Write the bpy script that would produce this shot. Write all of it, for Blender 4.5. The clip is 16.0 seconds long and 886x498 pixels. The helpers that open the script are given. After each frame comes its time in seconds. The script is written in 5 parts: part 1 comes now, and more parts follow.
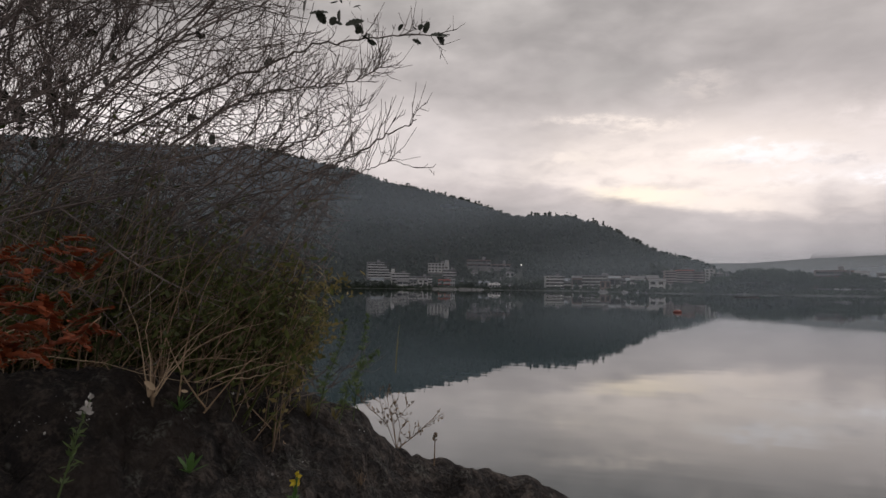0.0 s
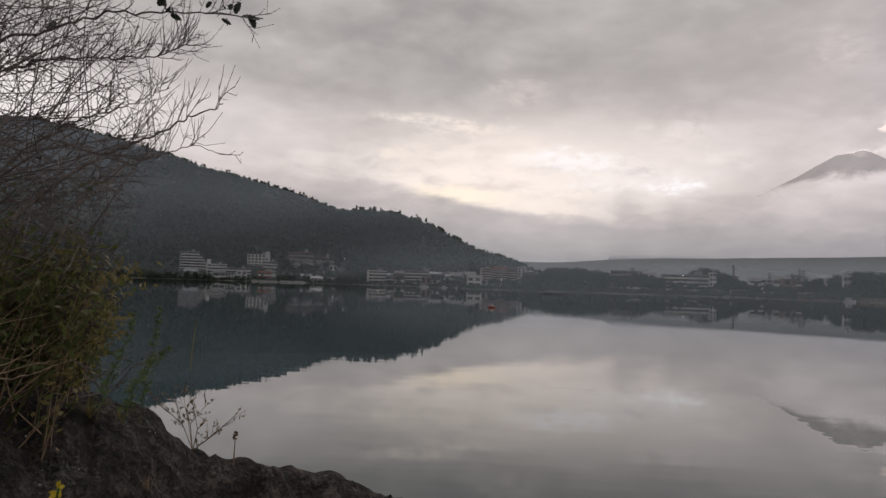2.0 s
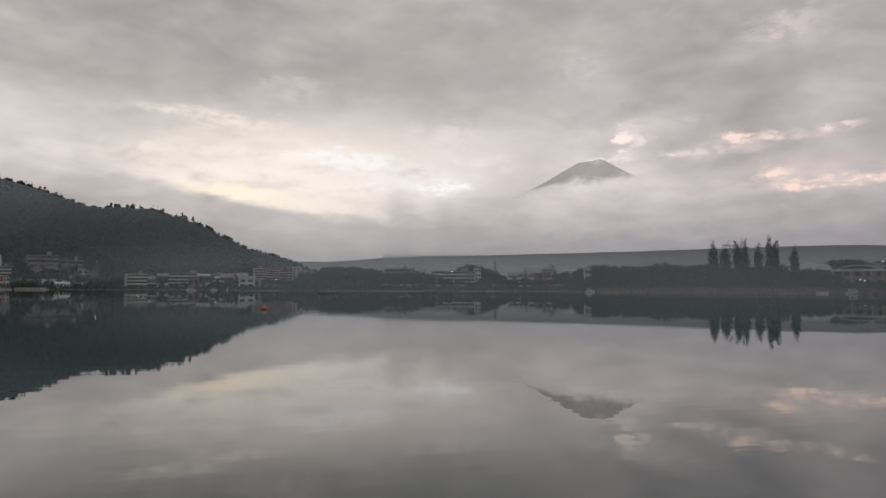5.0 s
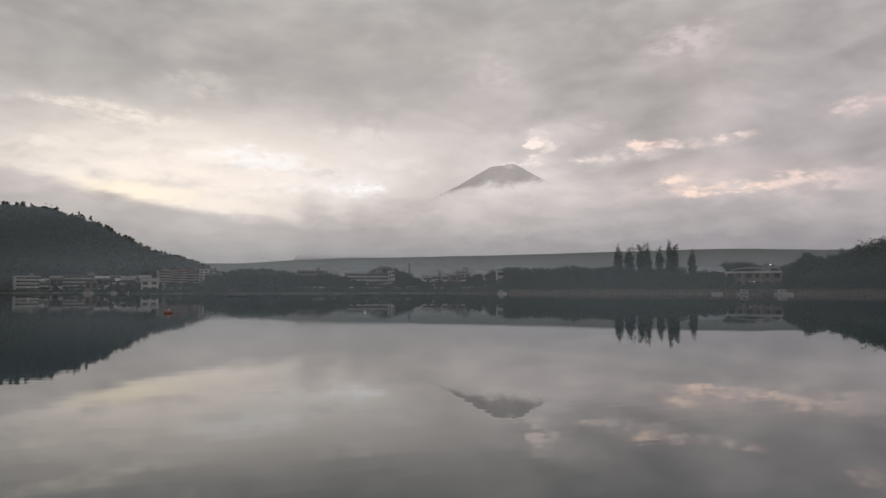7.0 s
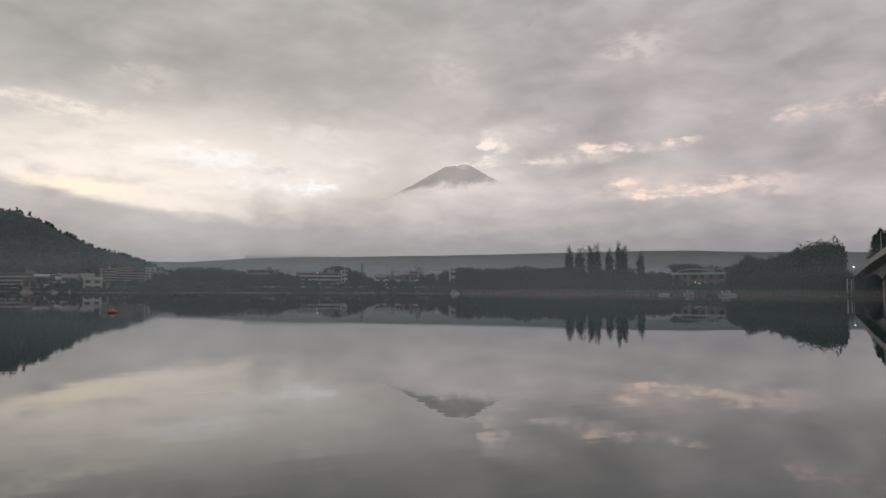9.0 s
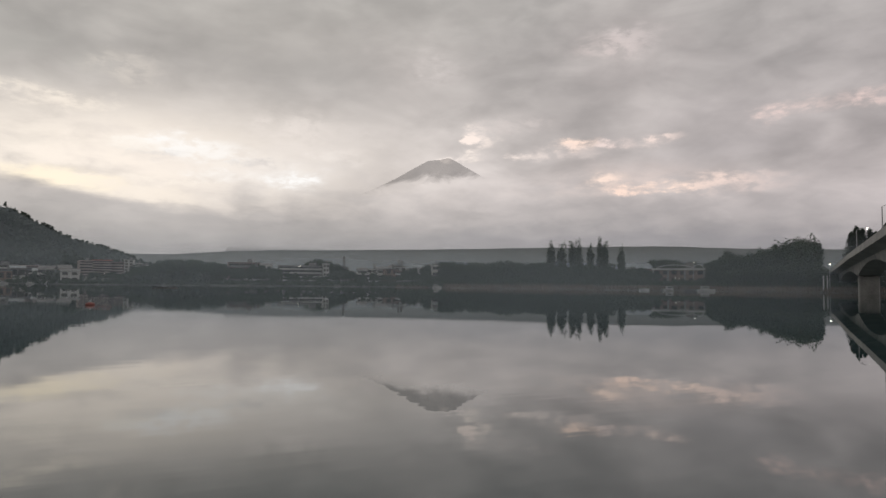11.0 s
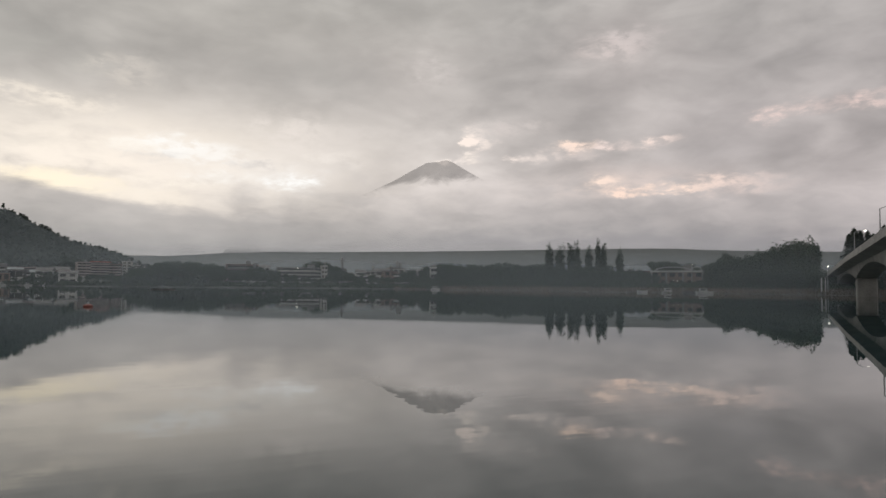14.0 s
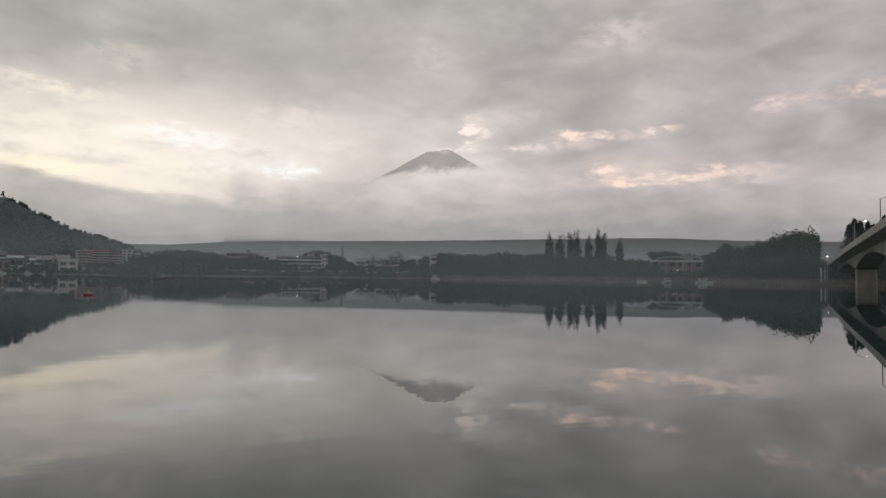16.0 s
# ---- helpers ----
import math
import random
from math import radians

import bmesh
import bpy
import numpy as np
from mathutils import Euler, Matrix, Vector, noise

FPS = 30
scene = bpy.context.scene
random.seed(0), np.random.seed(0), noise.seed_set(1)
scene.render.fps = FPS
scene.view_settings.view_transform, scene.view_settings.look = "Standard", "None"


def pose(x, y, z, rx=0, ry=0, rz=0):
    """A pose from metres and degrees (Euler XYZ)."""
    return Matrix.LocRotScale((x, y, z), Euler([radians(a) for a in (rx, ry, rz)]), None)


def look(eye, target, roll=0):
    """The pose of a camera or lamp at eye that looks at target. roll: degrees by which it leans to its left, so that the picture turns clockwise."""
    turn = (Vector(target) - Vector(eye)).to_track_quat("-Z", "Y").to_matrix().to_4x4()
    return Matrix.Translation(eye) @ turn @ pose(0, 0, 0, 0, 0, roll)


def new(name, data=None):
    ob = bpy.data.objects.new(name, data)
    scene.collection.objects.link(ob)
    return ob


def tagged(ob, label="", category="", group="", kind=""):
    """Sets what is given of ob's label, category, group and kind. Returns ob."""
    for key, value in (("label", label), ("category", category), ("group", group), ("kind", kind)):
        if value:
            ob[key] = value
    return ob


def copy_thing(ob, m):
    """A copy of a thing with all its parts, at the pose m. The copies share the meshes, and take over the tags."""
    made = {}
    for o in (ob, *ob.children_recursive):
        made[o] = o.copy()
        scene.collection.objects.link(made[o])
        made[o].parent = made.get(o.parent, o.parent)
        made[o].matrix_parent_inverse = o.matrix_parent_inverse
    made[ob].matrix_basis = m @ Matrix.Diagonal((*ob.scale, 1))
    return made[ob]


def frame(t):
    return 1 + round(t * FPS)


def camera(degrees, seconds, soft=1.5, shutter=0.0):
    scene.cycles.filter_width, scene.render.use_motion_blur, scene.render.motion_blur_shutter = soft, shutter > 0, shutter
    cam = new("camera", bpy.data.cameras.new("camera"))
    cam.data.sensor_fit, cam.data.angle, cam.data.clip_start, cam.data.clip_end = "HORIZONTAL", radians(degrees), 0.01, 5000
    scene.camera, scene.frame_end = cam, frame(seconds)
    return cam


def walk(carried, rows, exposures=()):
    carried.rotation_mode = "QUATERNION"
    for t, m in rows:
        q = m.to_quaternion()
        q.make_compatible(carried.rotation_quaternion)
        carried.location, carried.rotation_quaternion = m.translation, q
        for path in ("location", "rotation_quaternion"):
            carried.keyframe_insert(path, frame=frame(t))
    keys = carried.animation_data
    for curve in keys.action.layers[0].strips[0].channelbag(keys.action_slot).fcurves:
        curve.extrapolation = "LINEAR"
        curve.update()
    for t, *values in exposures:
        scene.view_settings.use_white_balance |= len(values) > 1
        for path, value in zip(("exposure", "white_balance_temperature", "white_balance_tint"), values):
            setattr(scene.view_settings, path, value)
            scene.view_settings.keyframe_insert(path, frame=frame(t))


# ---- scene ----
EYE = 1.9  # the camera's height over the lake
cam = camera(65.79, 16.0)
# seconds, yaw, pitch and roll in degrees: a hand-held pan from the bank
PATH = [
    (0.0, 0.00, 3.20, 0.73),
    (0.5, -3.02, 3.04, 1.67),
    (1.0, -6.69, 3.21, 1.72),
    (1.5, -11.02, 3.12, 2.02),
    (2.0, -14.67, 3.01, 1.74),
    (2.5, -18.28, 2.88, 1.87),
    (3.0, -21.62, 2.90, 1.42),
    (3.5, -24.78, 3.17, 0.96),
    (4.0, -28.18, 3.29, 0.57),
    (6.5, -38.65, 3.19, -0.20),
    (7.0, -40.50, 3.41, -0.11),
    (7.5, -42.04, 3.89, 0.33),
    (8.0, -42.96, 3.72, 0.06),
    (8.5, -43.62, 3.65, 0.11),
    (9.0, -44.41, 3.40, 0.08),
    (9.5, -44.83, 3.39, 0.24),
    (10.0, -45.35, 3.17, 0.26),
    (12.5, -46.09, 2.85, 0.56),
    (13.0, -45.92, 3.05, 0.40),
    (13.5, -46.05, 3.04, 0.41),
    (14.0, -46.02, 3.08, 0.48),
    (14.5, -46.15, 2.88, 0.55),
    (15.0, -46.33, 2.56, 0.59),
    (15.5, -46.10, 2.41, 0.60),
    (16.0, -46.03, 2.18, 0.61),
]


# the hand drifts a little to the right as it turns
DRIFT = [(0.0, 0.0, 0.0), (0.5, 0.005, 0.01), (1.0, 0.015, 0.008), (1.5, 0.036, 0.007), (2.0, 0.058, 0.005), (2.5, 0.077, 0.006), (3.0, 0.098, 0.01),
         (3.5, 0.118, 0.015), (4.0, 0.136, 0.017), (6.5, 0.19, 0.018), (16.0, 0.20, 0.018)]


def held(t, yaw, pitch, roll):
    ts, xs, zs = zip(*DRIFT)
    return pose(float(np.interp(t, ts, xs)), 0, EYE + float(np.interp(t, ts, zs)), 0, 0, yaw) @ pose(0, 0, 0, 90 + pitch) @ pose(0, 0, 0, 0, 0, roll)


walk(cam, [(t, held(t, a, b, c)) for t, a, b, c in PATH],
     exposures=[(0.0, 0.06, 6410, 13.0), (3.0, -0.05, 6420, 11.0), (7.0, -0.03, 6460, 9.0), (16.0, -0.01, 6510, 6.0)])


# ---- small helpers ----
def bearing(az, dist, z=0.0):
    a = radians(az)
    return Vector((dist * math.sin(a), dist * math.cos(a), z))


def height(el, dist):
    return EYE + dist * math.tan(radians(el))


def lerp(table, x):
    xs, ys = zip(*table)
    return float(np.interp(x, xs, ys))


def mesh_of(name, verts, faces, smooth=False):
    me = bpy.data.meshes.new(name)
    me.from_pydata([tuple(v) for v in verts], [], [tuple(f) for f in faces])
    if smooth:
        me.polygons.foreach_set("use_smooth", [True] * len(me.polygons))
    me.update()
    return me


def mesh_np(name, verts, faces, smooth=False):
    """One mesh from an array of places and an array of faces with the same count of corners."""
    verts, faces = np.asarray(verts, dtype=np.float32), np.asarray(faces, dtype=np.int32)
    k = faces.shape[1]
    me = bpy.data.meshes.new(name)
    me.vertices.add(len(verts))
    me.vertices.foreach_set("co", verts.ravel())
    me.loops.add(faces.size)
    me.loops.foreach_set("vertex_index", faces.ravel())
    me.polygons.add(len(faces))
    me.polygons.foreach_set("loop_start", np.arange(0, faces.size, k, dtype=np.int32))
    me.update(calc_edges=True)
    if smooth:
        me.polygons.foreach_set("use_smooth", [True] * len(me.polygons))
    me.validate()
    return me


def put(name, me, mat, parent=None, label=""):
    ob = new(name, me)
    if mat and not me.materials:
        me.materials.append(mat)
    if parent:
        ob.parent = parent
    if label:
        ob["label"] = label
    return ob


def part(name, bm, mat, parent=None, label=""):
    me = bpy.data.meshes.new(name)
    bm.to_mesh(me)
    bm.free()
    return put(name, me, mat, parent, label)


def box_bm(size, centre=(0, 0, 0), bevel=0.0, bm=None):
    bm = bm or bmesh.new()
    made = bmesh.ops.create_cube(bm, size=1.0)
    bmesh.ops.scale(bm, vec=size, verts=made["verts"])
    bmesh.ops.translate(bm, vec=centre, verts=made["verts"])
    if bevel:
        edges = list({e for v in made["verts"] for e in v.link_edges})
        bmesh.ops.bevel(bm, geom=edges, offset=bevel, segments=1, affect="EDGES")
    return bm


# ---- nodes ----
class Tree:
    """Short hand for a node tree."""

    def __init__(self, tree):
        self.tree = tree

    def add(self, kind, props=None, **sockets):
        n = self.tree.nodes.new(kind)
        for k, v in (props or {}).items():
            setattr(n, k, v)
        for k, v in sockets.items():
            self.set(n.inputs[k.replace("_", " ")], v)
        return n

    def set(self, socket, v):
        if isinstance(v, bpy.types.NodeSocket):
            self.tree.links.new(v, socket)
        else:
            socket.default_value = v

    def math(self, op, a, b=0.0, c=0.0, clamp=False):
        n = self.tree.nodes.new("ShaderNodeMath")
        n.operation, n.use_clamp = op, clamp
        for i, v in enumerate((a, b, c)):
            self.set(n.inputs[i], v)
        return n.outputs[0]

    def ramp(self, fac, stops):
        n = self.tree.nodes.new("ShaderNodeValToRGB")
        els = n.color_ramp.elements
        while len(els) < len(stops):
            els.new(0.5)
        for e, (p, c) in zip(els, stops):
            e.position, e.color = p, (*c, 1)
        self.set(n.inputs[0], fac)
        return n.outputs[0]

    def span(self, v, a, b, lo=0.0, hi=1.0, smooth=True):
        n = self.tree.nodes.new("ShaderNodeMapRange")
        n.interpolation_type = "SMOOTHSTEP" if smooth else "LINEAR"
        for i, w in enumerate((v, a, b, lo, hi)):
            self.set(n.inputs[i], w)
        return n.outputs[0]

    def noise(self, vec, scale, detail=4.0, rough=0.55, warp=0.0):
        n = self.add("ShaderNodeTexNoise", Scale=scale, Detail=detail, Roughness=rough, Distortion=warp)
        if vec is not None:
            self.set(n.inputs["Vector"], vec)
        return n.outputs["Fac"]

    def mix(self, fac, a, b, blend="MIX"):
        n = self.tree.nodes.new("ShaderNodeMix")
        n.data_type, n.blend_type = "RGBA", blend
        self.set(n.inputs[0], fac)
        for i, v in ((6, a), (7, b)):
            self.set(n.inputs[i], (*v, 1) if isinstance(v, tuple) and len(v) == 3 else v)
        return n.outputs[2]

    def stretch(self, vec, sx, sy, sz):
        n = self.tree.nodes.new("ShaderNodeVectorMath")
        n.operation = "MULTIPLY"
        self.set(n.inputs[0], vec)
        n.inputs[1].default_value = (sx, sy, sz)
        return n.outputs[0]


def cloud_group():
    """The colour of the clouded dawn sky in a direction, as it is seen from the lake."""
    g = bpy.data.node_groups.new("dawn_clouds", "ShaderNodeTree")
    g.interface.new_socket("Direction", in_out="INPUT", socket_type="NodeSocketVector")
    g.interface.new_socket("Color", in_out="OUTPUT", socket_type="NodeSocketColor")
    n = Tree(g)
    way = n.add("NodeGroupInput").outputs[0]
    norm = n.add("ShaderNodeVectorMath", {"operation": "NORMALIZE"})
    n.set(norm.inputs[0], way)
    d = norm.outputs[0]
    xyz = n.add("ShaderNodeSeparateXYZ", Vector=d)
    az0 = n.math("MULTIPLY", n.math("ARCTAN2", xyz.outputs[0], xyz.outputs[1]), 57.2958)
    el0 = n.math("MULTIPLY", n.math("ARCSINE", xyz.outputs[2]), 57.2958)
    flat = n.stretch(d, 1.0, 1.0, 2.6)
    big = n.noise(flat, 3.2, 3.0, 0.5, 0.4)
    mid = n.noise(flat, 7.0, 4.0, 0.52, 0.6)
    fine = n.noise(n.stretch(d, 1, 1, 2.6), 20.0, 4.5, 0.54, 0.3)
    crumbs = n.noise(n.stretch(d, 1, 1, 2.2), 40.0, 5.0, 0.6, 0.2)
    puffs = n.noise(n.stretch(d, 1, 1, 2.0), 11.0, 4.0, 0.5, 0.25)
    # ragged edges: directions pushed about by the noise
    az = n.math("ADD", az0, n.math("MULTIPLY", n.math("SUBTRACT", mid, 0.5), 9.0))
    az = n.math("ADD", az, n.math("MULTIPLY", n.math("SUBTRACT", fine, 0.5), 5.0))
    el = n.math("ADD", el0, n.math("MULTIPLY", n.math("SUBTRACT", fine, 0.5), 2.6))
    el = n.math("ADD", el, n.math("MULTIPLY", n.math("SUBTRACT", big, 0.5), 3.0))
    az_s = n.math("ADD", az0, n.math("MULTIPLY", n.math("SUBTRACT", fine, 0.5), 6.0))
    el_s = n.math("ADD", el0, n.math("MULTIPLY", n.math("SUBTRACT", n.noise(flat, 19.0, 5.0, 0.6), 0.5), 2.4))
    # grey layers by height above the horizon
    level = n.math("DIVIDE", el, 90.0, clamp=True)
    base = n.ramp(level, [(0.0, (0.36, 0.35, 0.37)), (0.035, (0.33, 0.325, 0.345)), (0.055, (0.43, 0.412, 0.418)),
                          (0.085, (0.52, 0.49, 0.485)), (0.13, (0.50, 0.475, 0.465)), (0.19, (0.43, 0.415, 0.405)),
                          (0.27, (0.40, 0.395, 0.38)), (1.0, (0.33, 0.335, 0.34))])
    soft = n.span(big, 0.3, 0.7, 0.80, 1.20)
    soft2 = n.span(mid, 0.3, 0.7, 0.91, 1.10)
    # the low cloud lies in even sheets
    shade = n.math("ADD", 1.0, n.math("MULTIPLY", n.math("SUBTRACT", n.math("MULTIPLY", soft, soft2), 1.0), n.span(el0, 3.0, 10.0, 0.4, 1.0)))
    shade = n.math("MULTIPLY", shade, n.span(fine, 0.32, 0.68, 0.965, 1.035))
    calm = n.span(el0, 4.5, 9.0, 0.25, 1.0)
    shade = n.math("MULTIPLY", shade, n.math("ADD", 1.0, n.math("MULTIPLY", calm, n.span(puffs, 0.3, 0.7, -0.10, 0.10))))
    # the cover is thinner over the mountain and heavier to the west
    shade = n.math("MULTIPLY", shade, n.span(az0, 34.0, 50.0, 1.0, 1.10))
    shade = n.math("MULTIPLY", shade, n.span(az0, 58.0, 74.0, 1.0, 0.83))
    col = n.mix(1.0, base, shade, "MULTIPLY")

    def glow(a, e, sa, se, amp, colour, wild=0.0):
        u = n.math("POWER", n.math("DIVIDE", n.math("SUBTRACT", az if sa > 5 else az_s, a), sa), 2.0)
        v = n.math("POWER", n.math("DIVIDE", n.math("SUBTRACT", el if sa > 5 else el_s, e), se), 2.0)
        away = n.math("ADD", u, v)
        if sa < 4:
            away = n.math("POWER", n.math("MULTIPLY", away, 0.8), 1.5)
        b = n.math("MULTIPLY", n.math("EXPONENT", n.math("MULTIPLY", away, -1.0)), amp)
        if wild:
            b = n.math("MULTIPLY", b, n.span(fine, 0.5 - wild, 0.5 + wild, 0.35, 1.4))
            if sa < 4:
                b = n.math("MULTIPLY", b, n.span(crumbs, 0.36, 0.6, 0.2, 1.3), clamp=True)
        return n.mix(b, col, colour)

    for spot in GLOWS:
        col = glow(*spot)
    # the grey deck that lies below the bright break, with a firm upper edge
    rim = n.math("ADD", 5.6, n.math("MULTIPLY", n.math("POWER", n.span(az0, 8.0, 30.0, 1.0, 0.0, False), 1.6), 3.3))
    el_d = n.math("ADD", el0, n.math("MULTIPLY", n.math("SUBTRACT", n.noise(n.stretch(d, 1, 1, 5.0), 13.0, 4.0, 0.55), 0.5), 1.8))
    under = n.span(n.math("SUBTRACT", el_d, rim), -0.7, 0.25, 1.0, 0.0)
    under = n.math("MULTIPLY", under, n.span(az0, 34.0, 46.0, 0.85, 0.0))
    deck = n.ramp(n.math("DIVIDE", el_d, 10.0, clamp=True), [(0.0, (0.34, 0.34, 0.355)), (0.3, (0.35, 0.345, 0.36)), (0.55, (0.43, 0.415, 0.42)), (0.8, (0.50, 0.47, 0.465))])
    col = n.mix(under, col, n.mix(1.0, deck, shade, "MULTIPLY"))
    # a little of the clear sky shines through the layer
    clear = n.add("ShaderNodeTexSky", {"sky_type": "NISHITA", "sun_disc": False, "sun_elevation": radians(SUN_EL),
                                       "sun_rotation": radians(SUN_AZ)}, Vector=d)
    col = n.mix(0.05, col, n.mix(1.0, clear.outputs[0], (0.08, 0.08, 0.08), "MULTIPLY"))
    # beige towards the hidden sun, mauve to the west
    col = n.mix(1.0, col, n.ramp(n.span(az0, 5.0, 80.0, 0.0, 1.0, False), [(0.0, (0.995, 1.0, 0.98)), (0.5, (1.0, 1.0, 0.995)), (1.0, (1.01, 0.995, 1.02))]), "MULTIPLY")
    col = n.mix(1.0, col, SKY_TINT, "MULTIPLY")
    out = n.add("NodeGroupOutput")
    n.set(out.inputs[0], col)
    return g


# breaks in the clouds: azimuth, elevation, their spreads, strength, colour, raggedness
GLOWS = [
    (*(22.78, 10.06), 15.0, 3.8, 0.95, (0.95, 0.885, 0.81), 0.42),
    (-22.0, 12.3, 16.0, 3.0, 0.9, (0.95, 0.93, 0.92), 0.0),
    (*(32.67, 19.84), 15.0, 4.5, 0.45, (0.37, 0.355, 0.335), 0.0),
    (*(60.67, 18.82), 5.0, 4.0, 0.3, (0.56, 0.51, 0.50), 0.0),
    (*(43.21, 17.33), 6.0, 3.0, 0.25, (0.56, 0.51, 0.495), 0.0),
    (*(68.52, 12.95), 6.0, 2.2, 0.3, (0.42, 0.395, 0.40), 0.0),
    (21.84, 9.0, 9.46, 2.46, 0.8, (0.93, 0.865, 0.81), 0.0),
    (32.4, 8.79, 4.73, 1.61, 0.55, (0.92, 0.89, 0.87), 0.0),
    (36.10, 11.66, 5.68, 1.70, 0.30, (0.80, 0.76, 0.73), 0.00),
    (18.18, 9.4, 7.1, 2.13, 0.8, (0.97, 0.9, 0.83), 0.2),
    (15.16, 7.66, 2.37, 0.66, 0.95, (1.04, 0.945, 0.77), 0.0),
    (17.65, 7.31, 2.6, 0.52, 0.95, (1.04, 0.945, 0.78), 0.0),
    (21.06, 6.98, 2.84, 0.47, 0.80, (0.95, 0.88, 0.80), 0.00),
    (24.00, 6.54, 2.13, 0.38, 0.70, (0.95, 0.88, 0.80), 0.00),
    (24.98, 10.55, 2.84, 0.8, 0.9, (0.98, 0.975, 0.97), 0.2),
    (27.41, 9.88, 2.6, 0.57, 0.8, (0.96, 0.945, 0.93), 0.2),
    (33.79, 8.51, 2.27, 0.61, 0.9, (0.97, 0.98, 0.99), 0.2),
    (21.39, 10.49, 1.66, 0.43, 0.70, (0.98, 0.95, 0.90), 0.30),
    (23.55, 7.77, 3.78, 0.57, 0.7, (0.95, 0.89, 0.82), 0.2),
    (28.32, 8.42, 2.37, 0.47, 0.6, (0.95, 0.93, 0.91), 0.2),
    (11.69, 13.71, 3.31, 0.43, 0.60, (0.95, 0.88, 0.80), 0.30),
    (16.51, 13.23, 3.31, 0.43, 0.60, (0.95, 0.88, 0.80), 0.30),
    (20.83, 16.00, 2.13, 1.32, 0.40, (0.74, 0.69, 0.64), 0.30),
    (10.76, 10.51, 1.61, 0.38, 0.70, (0.95, 0.88, 0.80), 0.30),
    (13.23, 10.41, 3.78, 0.76, 0.45, (0.80, 0.75, 0.69), 0.30),
    (33.75, 12.14, 2.84, 1.61, 0.50, (0.82, 0.77, 0.74), 0.30),
    (37.06, 10.30, 2.13, 0.57, 0.50, (0.86, 0.82, 0.79), 0.30),
    (38.94, 12.41, 1.89, 0.76, 0.30, (0.72, 0.68, 0.66), 0.30),
    (22.65, 10.05, 1.89, 0.33, 0.50, (0.58, 0.56, 0.56), 0.25),
    (30.56, 9.56, 2.13, 0.28, 0.45, (0.60, 0.58, 0.58), 0.25),
    (18.61, 8.36, 3.31, 0.28, 0.30, (0.66, 0.62, 0.58), 0.25),
    (48.86, 12.06, 0.76, 0.71, 0.95, (0.98, 0.88, 0.82), 0.14),
    (47.76, 10.79, 0.76, 0.38, 0.90, (0.98, 0.90, 0.84), 0.14),
    (46.96, 10.43, 0.66, 0.28, 0.80, (0.95, 0.88, 0.84), 0.14),
    (53.16, 10.66, 1.32, 0.33, 0.80, (0.93, 0.84, 0.79), 0.14),
    (57.27, 11.36, 1.42, 0.43, 0.95, (0.99, 0.80, 0.69), 0.14),
    (59.94, 11.45, 1.42, 0.38, 0.80, (0.84, 0.72, 0.68), 0.14),
    (63.59, 11.56, 1.23, 0.38, 0.80, (0.90, 0.77, 0.71), 0.14),
    (55.91, 10.79, 2.84, 0.57, 0.40, (0.78, 0.70, 0.67), 0.20),
    (58.79, 8.63, 1.61, 0.52, 1.00, (1.03, 0.84, 0.72), 0.14),
    (61.60, 7.80, 1.99, 0.33, 1.00, (1.02, 0.80, 0.68), 0.14),
    (64.75, 7.99, 2.37, 0.33, 0.85, (0.99, 0.80, 0.69), 0.14),
    (67.97, 8.32, 2.37, 0.38, 0.70, (0.90, 0.74, 0.66), 0.14),
    (70.08, 8.01, 2.84, 0.66, 0.40, (0.76, 0.65, 0.61), 0.20),
    (60.97, 8.54, 5.68, 1.04, 0.40, (0.80, 0.68, 0.63), 0.20),
    (72.1, 12.97, 1.42, 0.52, 0.35, (0.84, 0.68, 0.63), 0.2),
    (73.56, 13.27, 2.6, 0.43, 0.35, (0.82, 0.67, 0.62), 0.2),
    (78.81, 13.4, 2.37, 0.57, 0.45, (0.84, 0.68, 0.63), 0.2),
    (72.31, 13.08, 1.7, 0.57, 0.4, (0.82, 0.68, 0.64), 0.2),
    (45.16, 17.57, 2.13, 1.04, 0.35, (0.70, 0.66, 0.65), 0.30),
    (61.62, 19.42, 2.13, 0.95, 0.35, (0.74, 0.68, 0.67), 0.30),
    (59.64, 18.77, 2.37, 0.66, 0.35, (0.74, 0.66, 0.64), 0.30),
    (51.79, 13.22, 2.84, 0.66, 0.35, (0.74, 0.68, 0.66), 0.30),
    (37.00, 17.13, 5.68, 1.89, 0.35, (0.40, 0.39, 0.38), 0.30),
    (13.75, 16.69, 6.15, 2.37, 0.35, (0.40, 0.40, 0.38), 0.30),
    (68.23, 10.68, 4.26, 1.14, 0.30, (0.42, 0.40, 0.41), 0.30),
]
SUN_AZ, SUN_EL = 24.0, 48.0
SKY_TINT = (1.08, 1.02, 1.0)
CLOUDS = cloud_group()

# ---- sky and sun ----
world = bpy.data.worlds.new("dawn_sky")
scene.world = world
world.use_nodes = True
wt = Tree(world.node_tree)
world.node_tree.nodes.clear()
clouds = wt.tree.nodes.new("ShaderNodeGroup")
clouds.node_tree = CLOUDS
wt.set(clouds.inputs[0], wt.add("ShaderNodeTexCoord").outputs["Generated"])
bg = wt.add("ShaderNodeBackground", Color=clouds.outputs[0], Strength=1.0)
wt.set(wt.add("ShaderNodeOutputWorld").inputs[0], bg.outputs[0])

